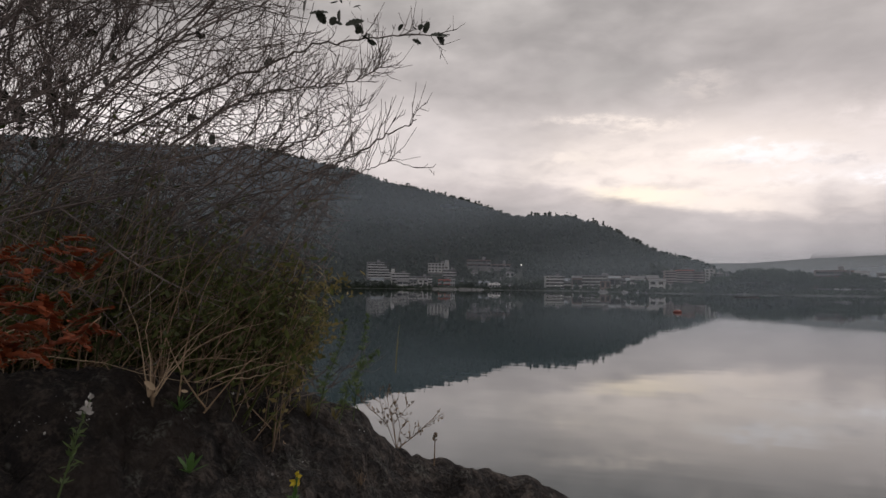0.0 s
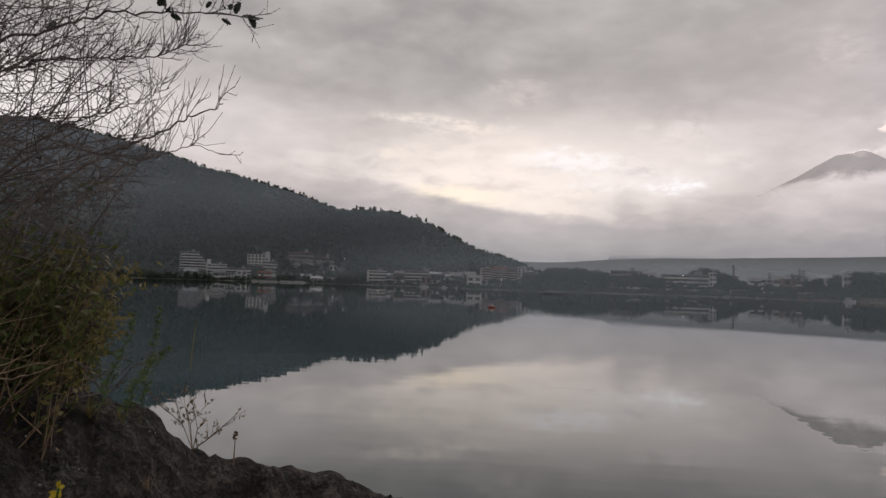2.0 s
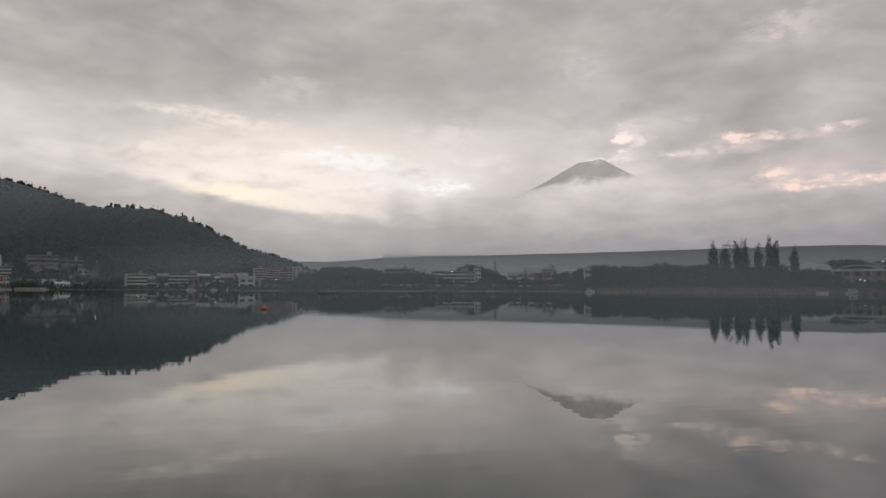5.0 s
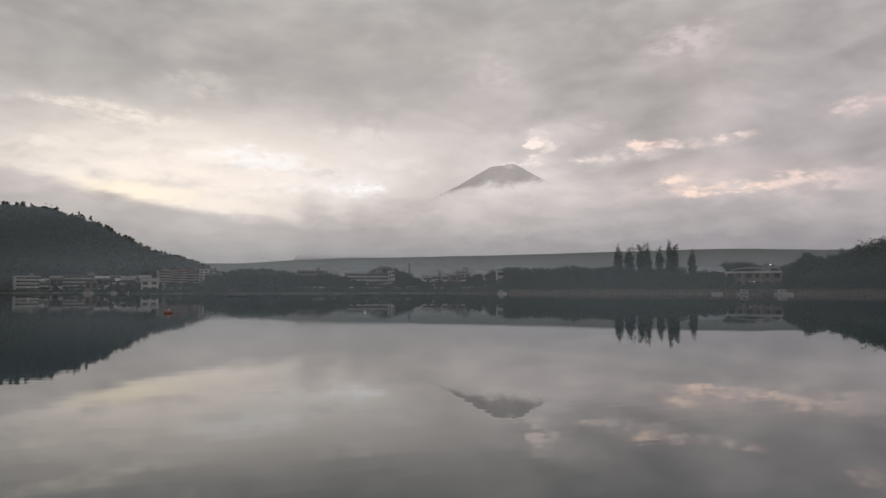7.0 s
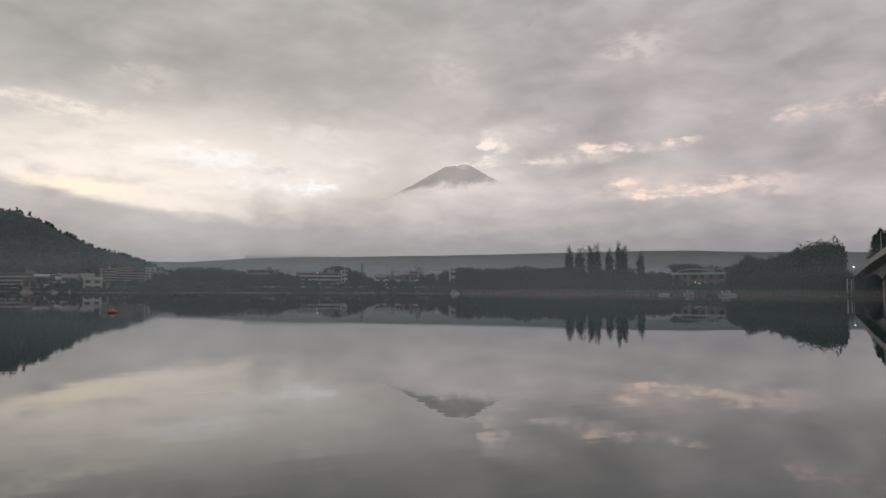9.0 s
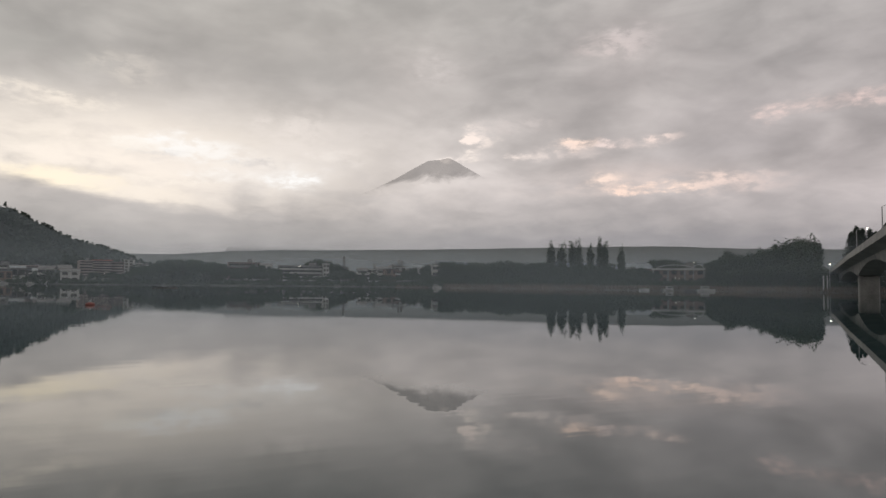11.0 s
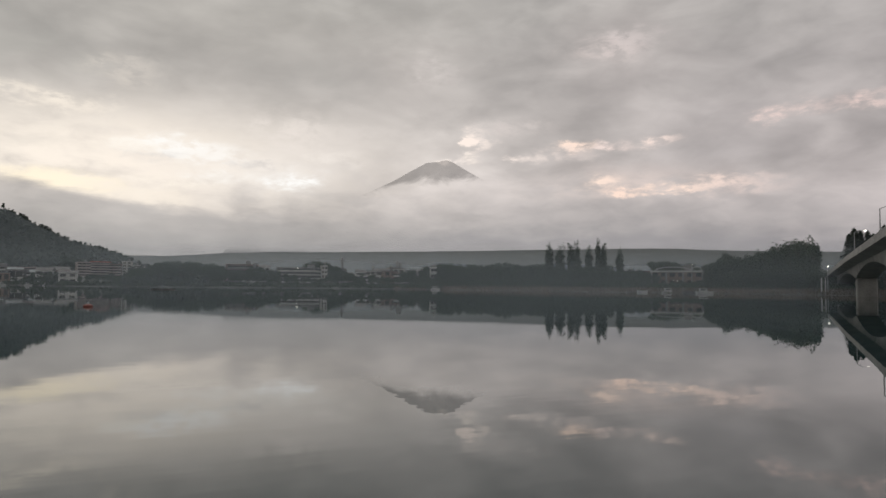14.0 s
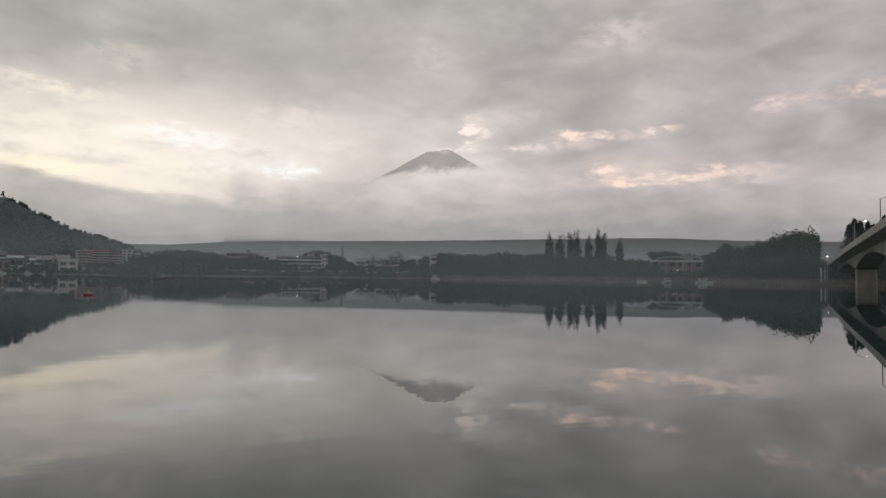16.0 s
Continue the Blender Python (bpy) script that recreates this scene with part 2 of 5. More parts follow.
sun = new("sun", bpy.data.lights.new("sun", "SUN"))
sun.data.energy, sun.data.angle, sun.data.color = 0.6, radians(14), (1.0, 0.93, 0.86)
sun.matrix_world = look(bearing(SUN_AZ, 100, 100 * math.tan(radians(SUN_EL))), (0, 0, 0))


# ---- materials ----
def material(name):
    m = bpy.data.materials.new(name)
    m.use_nodes = True
    m.node_tree.nodes.clear()
    t = Tree(m.node_tree)
    out = t.add("ShaderNodeOutputMaterial")
    return m, t, out


def surface(name, dark, light, scale=1.0, fine=8.0, rough=0.85, bump=0.0, spread=0.0, island=False, detail=6.0, stretch=(1, 1, 1), metal=0.0):
    """A rough surface whose colour wanders between two tones at two scales; spread varies whole objects."""
    m, t, out = material(name)
    pos = t.stretch(t.add("ShaderNodeTexCoord").outputs["Object"], *stretch)
    a, b = t.noise(pos, scale, detail), t.noise(pos, scale * fine, detail)
    f = t.math("ADD", t.math("MULTIPLY", a, 0.6), t.math("MULTIPLY", b, 0.4))
    f = t.span(f, 0.32, 0.68)
    if island:
        f = t.math("ADD", t.math("MULTIPLY", f, 0.4), t.math("MULTIPLY", t.add("ShaderNodeNewGeometry").outputs["Random Per Island"], 0.6))
    col = t.mix(f, dark, light)
    if spread:
        r = t.add("ShaderNodeObjectInfo").outputs["Random"]
        col = t.mix(1.0, col, t.span(r, 0, 1, 1 - spread, 1 + spread, False), "MULTIPLY")
    bs = t.add("ShaderNodeBsdfPrincipled", Base_Color=col, Roughness=rough, Metallic=metal)
    if bump:
        bp = t.add("ShaderNodeBump", Strength=bump, Distance=0.05, Height=b)
        t.set(bs.inputs["Normal"], bp.outputs[0])
    t.set(out.inputs[0], bs.outputs[0])
    return m


def leaf_material(name, dark, light, through_light=0.35, rough=0.6):
    m, t, out = material(name)
    r = t.add("ShaderNodeNewGeometry").outputs["Random Per Island"]
    pos = t.add("ShaderNodeTexCoord").outputs["Object"]
    f = t.math("ADD", t.math("MULTIPLY", r, 0.6), t.math("MULTIPLY", t.noise(pos, 0.6, 3.0), 0.4))
    col = t.mix(f, dark, light)
    bs = t.add("ShaderNodeBsdfPrincipled", Base_Color=col, Roughness=rough)
    tr = t.add("ShaderNodeBsdfTranslucent", Color=col)
    mx = t.add("ShaderNodeMixShader", Fac=through_light)
    t.set(mx.inputs[1], bs.outputs[0])
    t.set(mx.inputs[2], tr.outputs[0])
    t.set(out.inputs[0], mx.outputs[0])
    return m


def water_material():
    m, t, out = material("lake_water")
    pos = t.add("ShaderNodeTexCoord").outputs["Object"]
    turned = t.add("ShaderNodeVectorRotate", {"rotation_type": "Z_AXIS"}, Vector=pos, Angle=radians(20)).outputs[0]
    a = t.noise(t.stretch(turned, 0.45, 2.3, 1), 1.0, 2.0, 0.45)
    b = t.noise(t.stretch(turned, 0.5, 2.2, 1), 4.5, 2.0, 0.5)
    c = t.noise(pos, 0.02, 3.0, 0.5)
    out_from_bank = t.add("ShaderNodeVectorMath", {"operation": "LENGTH"})
    t.set(out_from_bank.inputs[0], pos)
    out_from_bank = out_from_bank.outputs["Value"]
    # the breeze ruffles the water by the bank; further out it lies still
    patch = t.math("MULTIPLY", t.span(c, 0.38, 0.66, 0.3, 1.3), t.span(out_from_bank, 9.0, 45.0, 1.0, 0.5))
    swell = t.noise(t.stretch(turned, 0.10, 0.75, 1), 1.0, 2.0, 0.5)
    h = t.math("ADD", t.math("ADD", a, t.math("MULTIPLY", b, 0.05)), t.math("MULTIPLY", swell, 1.0))
    bp = t.add("ShaderNodeBump", Strength=t.math("MULTIPLY", patch, WATER_RIPPLE), Distance=0.05, Height=h)
    body = t.add("ShaderNodeBsdfDiffuse", Color=(0.008, 0.03, 0.034, 1))
    gloss = t.add("ShaderNodeBsdfGlossy", Color=(0.95, 0.95, 0.95, 1), Roughness=0.002, Normal=bp.outputs[0])
    fr = t.add("ShaderNodeFresnel", IOR=WATER_IOR, Normal=bp.outputs[0])
    mx = t.add("ShaderNodeMixShader", Fac=fr.outputs[0])
    t.set(mx.inputs[1], body.outputs[0])
    t.set(mx.inputs[2], gloss.outputs[0])
    t.set(out.inputs[0], mx.outputs[0])
    return m


WATER_RIPPLE, WATER_IOR = 0.055, 1.64
M_WATER = water_material()
M_LAND = surface("forest_floor", (0.022, 0.028, 0.024), (0.05, 0.058, 0.05), 0.02, 20.0)
M_FOREST = leaf_material("hill_foliage", (0.05, 0.068, 0.055), (0.075, 0.095, 0.075), 0.2, 0.8)
M_TREE = leaf_material("shore_foliage", (0.034, 0.055, 0.036), (0.062, 0.086, 0.052), 0.25, 0.8)
M_POPLAR = leaf_material("poplar_foliage", (0.03, 0.05, 0.03), (0.07, 0.09, 0.05), 0.2, 0.7)
M_BARK = surface("bark", (0.05, 0.04, 0.03), (0.13, 0.11, 0.09), 3.0, 8.0, 0.9)
M_REED = surface("dry_reeds", (0.075, 0.066, 0.048), (0.17, 0.14, 0.10), 0.08, 12.0)
M_PEAK = surface("volcanic_slope", (0.09, 0.09, 0.11), (0.24, 0.23, 0.235), 0.006, 6.0, 0.9)


def rock_material():
    """Pitted lava, near-black where the bump is low and paler where high, with patches of brown soil and pale lichen.
    """
    m, t, out = material("lava_rock")
    pos = t.add("ShaderNodeTexCoord").outputs["Object"]
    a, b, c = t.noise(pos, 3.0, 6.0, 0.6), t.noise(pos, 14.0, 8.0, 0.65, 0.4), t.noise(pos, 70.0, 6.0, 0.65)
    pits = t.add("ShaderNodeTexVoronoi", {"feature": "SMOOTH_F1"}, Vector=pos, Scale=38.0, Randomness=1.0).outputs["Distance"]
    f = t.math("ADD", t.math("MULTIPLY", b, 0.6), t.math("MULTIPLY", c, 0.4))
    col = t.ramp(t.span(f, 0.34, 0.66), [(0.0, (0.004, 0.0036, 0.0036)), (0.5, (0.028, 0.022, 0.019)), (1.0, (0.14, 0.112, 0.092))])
    col = t.mix(t.span(a, 0.52, 0.66, 0.0, 0.7), col, (0.035, 0.024, 0.016))
    spots = t.math("MULTIPLY", t.span(t.noise(pos, 9.0, 3.0, 0.5), 0.575, 0.66), t.span(c, 0.45, 0.6))
    col = t.mix(t.math("MULTIPLY", spots, 0.6), col, (0.19, 0.195, 0.165))
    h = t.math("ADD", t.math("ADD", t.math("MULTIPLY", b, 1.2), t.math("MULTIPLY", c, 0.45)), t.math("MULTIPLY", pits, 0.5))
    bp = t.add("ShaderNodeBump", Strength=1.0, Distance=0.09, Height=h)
    bs = t.add("ShaderNodeBsdfPrincipled", Base_Color=col, Roughness=0.9, Normal=bp.outputs[0])
    t.set(out.inputs[0], bs.outputs[0])
    return m


M_ROCK = rock_material()


def haze_sheet_material(name, thick, az0, az1, top, edge=10.0, foot=1.0):
    """A pale bluish sheet standing in for haze: mostly clear, scattering the light of the sky, thinning out at the ends
    and upwards, or denser upwards if foot is below 1.
    """
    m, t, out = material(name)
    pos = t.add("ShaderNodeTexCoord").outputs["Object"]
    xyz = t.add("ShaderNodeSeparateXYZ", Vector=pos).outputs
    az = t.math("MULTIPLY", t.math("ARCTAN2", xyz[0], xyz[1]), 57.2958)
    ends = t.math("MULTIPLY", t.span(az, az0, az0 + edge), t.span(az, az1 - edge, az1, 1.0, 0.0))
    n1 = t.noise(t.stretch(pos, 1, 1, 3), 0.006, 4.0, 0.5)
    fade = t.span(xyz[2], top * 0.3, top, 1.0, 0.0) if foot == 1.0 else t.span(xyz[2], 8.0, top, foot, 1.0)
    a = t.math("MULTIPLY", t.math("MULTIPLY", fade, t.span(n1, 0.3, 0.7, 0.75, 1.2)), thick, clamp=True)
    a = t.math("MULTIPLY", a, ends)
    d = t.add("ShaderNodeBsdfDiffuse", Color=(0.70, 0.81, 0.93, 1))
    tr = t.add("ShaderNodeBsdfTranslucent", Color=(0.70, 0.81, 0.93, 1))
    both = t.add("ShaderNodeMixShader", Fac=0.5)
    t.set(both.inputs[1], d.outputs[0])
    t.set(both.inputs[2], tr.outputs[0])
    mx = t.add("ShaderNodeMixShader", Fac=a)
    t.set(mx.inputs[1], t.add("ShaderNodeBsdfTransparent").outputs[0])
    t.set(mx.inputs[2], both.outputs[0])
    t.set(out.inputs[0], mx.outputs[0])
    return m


def bank_material():
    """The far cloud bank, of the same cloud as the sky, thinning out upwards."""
    m, t, out = material("cloud_bank")
    pos = t.add("ShaderNodeTexCoord").outputs["Object"]
    z = t.add("ShaderNodeSeparateXYZ", Vector=pos).outputs[2]
    g = t.tree.nodes.new("ShaderNodeGroup")
    g.node_tree = CLOUDS
    seen = t.add("ShaderNodeVectorMath", {"operation": "SUBTRACT"})
    t.set(seen.inputs[0], pos)
    seen.inputs[1].default_value = (0, 0, EYE)
    t.set(g.inputs[0], seen.outputs[0])
    xy = t.add("ShaderNodeSeparateXYZ", Vector=pos).outputs
    az = t.math("MULTIPLY", t.math("ARCTAN2", xy[0], xy[1]), 57.2958)
    ends = t.math("MULTIPLY", t.span(az, 17.0, 24.0), t.span(az, 70.0, 77.0, 1.0, 0.0))
    wisps = t.noise(t.stretch(pos, 1, 1, 2.4), 0.006, 6.0, 0.6, 0.6)
    far = t.add("ShaderNodeVectorMath", {"operation": "LENGTH"})
    t.set(far.inputs[0], t.stretch(seen.outputs[0], 1, 1, 0))
    el = t.math("MULTIPLY", t.math("ARCTAN2", t.math("SUBTRACT", z, EYE), far.outputs["Value"]), 57.2958)
    # the top of the bank climbs to the right across the mountain's foot
    over = t.math("SUBTRACT", el, t.span(az, 39.0, 49.0, 7.55, 8.95, False))
    over = t.math("ADD", over, t.math("MULTIPLY", t.math("SUBTRACT", wisps, 0.5), 2.6))
    a = t.span(over, -0.1, 0.8, 1.0, 0.46)
    a = t.math("MULTIPLY", a, t.span(el, 10.6, 12.4, 1.0, 0.0))
    low = t.span(z, 112.0, 165.0, 0.0, 1.0)
    mx = t.add("ShaderNodeMixShader", Fac=t.math("MULTIPLY", t.math("MULTIPLY", a, low), ends))
    em = t.add("ShaderNodeEmission", Color=g.outputs[0])
    t.set(mx.inputs[1], t.add("ShaderNodeBsdfTransparent").outputs[0])
    t.set(mx.inputs[2], em.outputs[0])
    t.set(out.inputs[0], mx.outputs[0])
    return m


# ---- lake, land and hills ----
SHORE = [(-180, 9), (-110, 9), (-75, 60), (-60, 640), (4, 640), (12, 600), (17, 430), (23, 400), (40, 380), (47, 320), (60, 275), (70, 255), (84, 240), (90, 36), (120, 20), (140, 9), (180, 9)]
RIDGE_EL = [(-120, 2.0), (-75, 9.0), (-45, 10.3), (-33, 10.5), (-24, 10.8), (-16, 11.1), (-10.6, 10.3), (-7.8, 9.7), (-4, 8.6), (-2, 8.3), (2.1, 7.3), (5.9, 6.05),
            (8.3, 6.2), (10.6, 6.05), (13.3, 5.3), (15.5, 4.05), (17.3, 3.15), (20.6, 2.25), (23, 1.2), (26, 0.6)]
RIDGE_R = [(-120, 1000), (-10, 1020), (5, 960), (14, 880), (22, 800)]
FAR_EL = [(10, 1.9), (20.9, 2.1), (24.3, 2.15), (28.5, 2.48), (32.9, 2.66), (46, 2.88), (53.9, 3.03), (61, 3.12), (65, 3.10), (69.1, 2.88), (90, 2.4), (120, 2.0)]


def land(az, r):
    s = lerp(SHORE, az)
    d = r - s
    if d < 0:
        return max(-3.0, d * 0.06)
    z = 2.2 * (1 - math.exp(-d / 25.0)) + 0.012 * min(d, 400.0)
    wob = noise.noise(bearing(az, r * 0.006)) * 0.5 + noise.noise(bearing(az, r * 0.02)) * 0.2
    if -120 < az < 27:
        top_r = lerp(RIDGE_R, az)
        top = height(lerp(RIDGE_EL, az), top_r) - 9.0
        k = (r - s - 60) / (top_r - s - 60)
        if k > 0:
            up = min(k, 1.0)
            up = 0.12 * up + 0.88 * up ** 2.1
            fall = 1.0 if k < 1 else max(0.0, 1 - 0.5 * (k - 1))
            z += max(0.0, (top - z) * up * fall + wob * 14 * min(1.0, 4 * k) * (1 if k < 0.9 else 0.3))
    if 5 < az < 125 and r > 900:
        k = min(1.0, (r - 900) / 1900)
        far = height(lerp(FAR_EL, az), 2800) + wob * 3
        z = max(z, z + (far - z) * k * k)
    return z


def ground_sheet():
    azs = list(np.arange(-180, -62, 4.0)) + list(np.arange(-62, 96, 0.5)) + list(np.arange(96, 180, 4.0))
    rs = [0.5, 3, 6, 9, 14, 25, 50, 90, 140, 190, 230, 245, 255, 262, 270, 280, 295, 310, 325, 345, 365, 380, 390, 400, 412, 430, 460, 500, 550, 590, 605, 620, 638, 646, 660, 685, 710]
    rs += list(np.arange(740, 1100, 22)) + [1120, 1200, 1350, 1600, 2000, 2400, 2800, 3400, 4200, 4950]
    verts = [bearing(a, r, land(a, r)) for a in azs for r in rs]
    m, k = len(rs), len(azs)
    faces = [(i * m + j, ((i + 1) % k) * m + j, ((i + 1) % k) * m + j + 1, i * m + j + 1) for i in range(k) for j in range(m - 1)]
    return mesh_of("ground", verts, faces, True)


ground = put("ground", ground_sheet(), M_LAND)
tagged(ground, "wooded land round the lake, rising to hills", "ground", kind="structure")

ring = [bearing(a, 4900, 0) for a in range(0, 360, 3)]
water = put("water", mesh_of("water", ring, [tuple(range(len(ring)))[::-1]]), M_WATER)
tagged(water, "calm dark lake mirroring the clouded dawn sky", "lake", kind="structure")


def leaf_cloud(count, rng, spread, size, up=0.35, lobes=6):
    """Leaf clumps as small bent quads, gathered in lobes inside an egg of the given radii."""
    cents = rng.normal(size=(lobes, 3))
    cents /= np.linalg.norm(cents, axis=1)[:, None]
    cents *= rng.uniform(0.3, 0.75, (lobes, 1))
    pick = rng.integers(0, lobes, count)
    q = rng.normal(size=(count, 3))
    q /= np.linalg.norm(q, axis=1)[:, None]
    p = (cents[pick] + q * rng.uniform(0.25, 0.5, (count, 1))) * np.array(spread)
    u = rng.normal(size=(count, 3))
    u /= np.linalg.norm(u, axis=1)[:, None]
    w = np.cross(u, rng.normal(size=(count, 3)))
    w /= np.linalg.norm(w, axis=1)[:, None]
    s = rng.uniform(0.6, 1.3, (count, 1)) * size
    v = np.stack([p - u * s, p + w * s * 0.6, p + u * s, p - w * s * 0.6], 1).reshape(-1, 3)
    f = np.arange(count * 4).reshape(-1, 4)
    return v, f


# plots of the buildings, kept free of forest: azimuths and distances
PLOTS = [(-6.6, -3.8, 700, 760), (-4.5, -0.7, 648, 715), (-1.4, 1.3, 762, 812), (-0.6, 1.2, 645, 700), (1.8, 5.8, 778, 822), (3.7, 4.9, 640, 672), (8.3, 10.8, 600, 665),
         (11.2, 17.0, 520, 660), (17.0, 22.9, 415, 585), (6.2, 6.8, 740, 805)]


def hill_forest():
    rng = np.random.default_rng(5)
    kinds = [leaf_cloud(36, rng, (3.8, 3.8, 4.6), 1.9) for _ in range(10)]
    kinds += [leaf_cloud(30, rng, (2.2, 2.2, 6.5), 1.4) for _ in range(4)]
    vs, fs, base = [], [], 0
    for _ in range(13000):
        az = rng.uniform(-36, 27)
        s, top = lerp(SHORE, az), lerp(RIDGE_R, az)
        r = rng.uniform(s + 3, top + 25) if rng.random() < 0.8 else rng.uniform(top - 50, top + 15)
        if any(a0 < az < a1 and r0 < r < r1 for a0, a1, r0, r1 in PLOTS):
            continue
        z = land(az, r)
        v, f = kinds[rng.integers(len(kinds))]
        k = rng.uniform(0.75, 1.35)
        if r < s + 130:
            k *= 0.6
        a = rng.uniform(0, 6.28)
        c, sn = math.cos(a), math.sin(a)
        w = np.stack([v[:, 0] * c - v[:, 1] * sn, v[:, 0] * sn + v[:, 1] * c, v[:, 2]], 1) * k
        vs.append(w + np.array(bearing(az, r, z + 4.2 * k)))
        fs.append(f + base)
        base += len(v)
    return mesh_np("hill_forest", np.concatenate(vs), np.concatenate(fs))


tagged(put("hill_forest", hill_forest(), M_FOREST), "dense dark green forest covering the hillside", "forest", kind="stuff")


# azimuth and elevation along the mountain's skyline
PEAK_LINE = [(40.01, 7.87), (40.95, 8.31), (41.89, 8.75), (43.3, 9.56), (44.58, 10.23), (45.68, 10.34), (45.96, 10.43), (46.34, 10.48), (46.87, 10.25), (47.83, 9.69), (49.02, 9.04), (49.97, 8.57)]


def peak_mesh():
    az0, dist = 45.9, 4600.0
    out, side = bearing(az0, 1.0), bearing(az0 + 90, 1.0)
    line = [(dist * math.tan(radians(a - az0)), height(e, dist)) for a, e in PEAK_LINE]
    line = [(-1500.0, line[0][1] - 420)] + line + [(1400.0, line[-1][1] - 430)]
    us, vs = np.linspace(-1450, 1350, 281), np.linspace(-560, 320, 67)
    verts = []
    for u in us:
        top = lerp(line, u)
        for v in vs:
            p = Vector((u * 0.006, v * 0.003, 0))
            gully = noise.fractal(p, 0.9, 2.1, 4) * 40 + noise.fractal(p * 4.0, 0.9, 2.0, 3) * 12
            k = min(1.0, abs(v) / 120.0)
            q = out * (dist + v) + side * u
            verts.append((q.x, q.y, top - abs(v) * 0.62 + gully * k))
    m = len(vs)
    faces = [(i * m + j, (i + 1) * m + j, (i + 1) * m + j + 1, i * m + j + 1) for i in range(len(us) - 1) for j in range(m - 1)]
    return mesh_of("mountain", verts, faces, True)


tagged(put("mountain", peak_mesh(), M_PEAK), "grey volcanic mountain top rising out of cloud", "mountain", kind="structure")


def curtain(name, az0, az1, dist, z0, z1, mat, label):
    azs, m = np.linspace(az0, az1, 90), 5
    tops = [z1 if z1 else max(1.0, height(lerp(RIDGE_EL, a) * 0.985, dist)) for a in azs]
    verts = [bearing(a, dist, z0 + (top - z0) * k / (m - 1)) for a, top in zip(azs, tops) for k in range(m)]
    faces = [(i * m + j, (i + 1) * m + j, (i + 1) * m + j + 1, i * m + j + 1) for i in range(len(azs) - 1) for j in range(m - 1)]
    ob = put(name, mesh_of(name, verts, faces, True), mat)
    return tagged(ob, label, "mist", kind="structure")


def shore_bushes():
    """Low dark scrub along the water's edge."""
    rng = np.random.default_rng(17)
    coarse = [leaf_cloud(50, rng, (1.5, 1.5, 1.0), 0.42, lobes=5) for _ in range(6)]
    fine = [leaf_cloud(170, rng, (1.5, 1.5, 1.0), 0.2, lobes=7) for _ in range(6)]
    vs, fs, base = [], [], 0
    for i in range(5000):
        az = rng.uniform(-62, 46) if i > 1600 else rng.uniform(44, 84)
        r = lerp(SHORE, az) + (22 if az > 46 else 2) + abs(rng.normal()) * 14
        v, f = (fine if az > 44 else coarse)[rng.integers(6)]
        k = rng.uniform(0.5, 1.5)
        vs.append(v * k + np.array(bearing(az, r, land(az, r) + 0.7 * k)))
        fs.append(f + base)
        base += len(v)
    return mesh_np("shore_scrub", np.concatenate(vs), np.concatenate(fs))


tagged(put("shore_scrub", shore_bushes(), M_TREE), "low dark green scrub along the far shore", "scrub", kind="stuff")
curtain("backdrop_cloud_bank", 16, 78, 3060, 30, 760, bank_material(), "pale cloud bank drifting round the mountain")
# added upright sheets whose pale blue imitates haze over the distance
curtain("backdrop_far_mist", 0, 96, 1500, 6, 110, haze_sheet_material("far_mist", 0.30, 0, 96, 110), "thin see-through sheet standing in for haze over the far plain")
curtain("backdrop_hill_mist", -60, 25.5, 655, -0.05, None, haze_sheet_material("hill_mist", 0.34, -60, 26, 130, 3.0, 0.3), "thin see-through sheet standing in for morning haze before the hill")
curtain("backdrop_shore_mist", -4, 96, 232, -0.05, 22, haze_sheet_material("shore_mist", 0.20, -4, 96, 22, 28.0), "thin see-through sheet standing in for morning haze before the far trees")


# ---- shore trees ----
def limb(verts, faces, path, radii, sides=5):
    """A tapered round limb along a path, added to lists of places and triangles."""
    path = [Vector(p) for p in path]
    start = len(verts)
    for i, p in enumerate(path):
        d = (path[min(i + 1, len(path) - 1)] - path[max(i - 1, 0)]).normalized()
        a = d.cross(Vector((0.31, 0.77, 0.55))).normalized()
        b = d.cross(a)
        for k in range(sides):
            c = 2 * math.pi * k / sides
            verts.append(p + (a * math.cos(c) + b * math.sin(c)) * radii[i])
    for i in range(len(path) - 1):
        for k in range(sides):
            q0, q1 = start + i * sides + k, start + i * sides + (k + 1) % sides
            faces.append((q0, q1, q1 + sides))
            faces.append((q0, q1 + sides, q0 + sides))


def trunk_mesh(rng, tall, thick, limbs):
    v, f = [], []
    path = [(rng.normal() * 0.012 * tall * k, rng.normal() * 0.012 * tall * k, tall * k / 6) for k in range(7)]
    limb(v, f, path, [thick * (1.15 - k / 6.3) for k in range(7)], 7)
    for _ in range(limbs):
        k = rng.uniform(0.3, 0.85)
        a, r = rng.uniform(0, 6.28), tall * rng.uniform(0.14, 0.26)
        p = Vector((0, 0, tall * k))
        e = p + Vector((r * math.cos(a), r * math.sin(a), r * rng.uniform(0.5, 1.0)))
        limb(v, f, [p, p.lerp(e, 0.5) + Vector((0, 0, 0.03 * tall)), e], [thick * 0.4, thick * 0.25, thick * 0.08], 5)
    return mesh_of("trunk", v, f, True)


def crown_mesh(rng, count, spread, size, centre, lobes):
    v, f = leaf_cloud(count, rng, spread, size, lobes=lobes)
    return mesh_np("crown", v + np.array(centre), f)


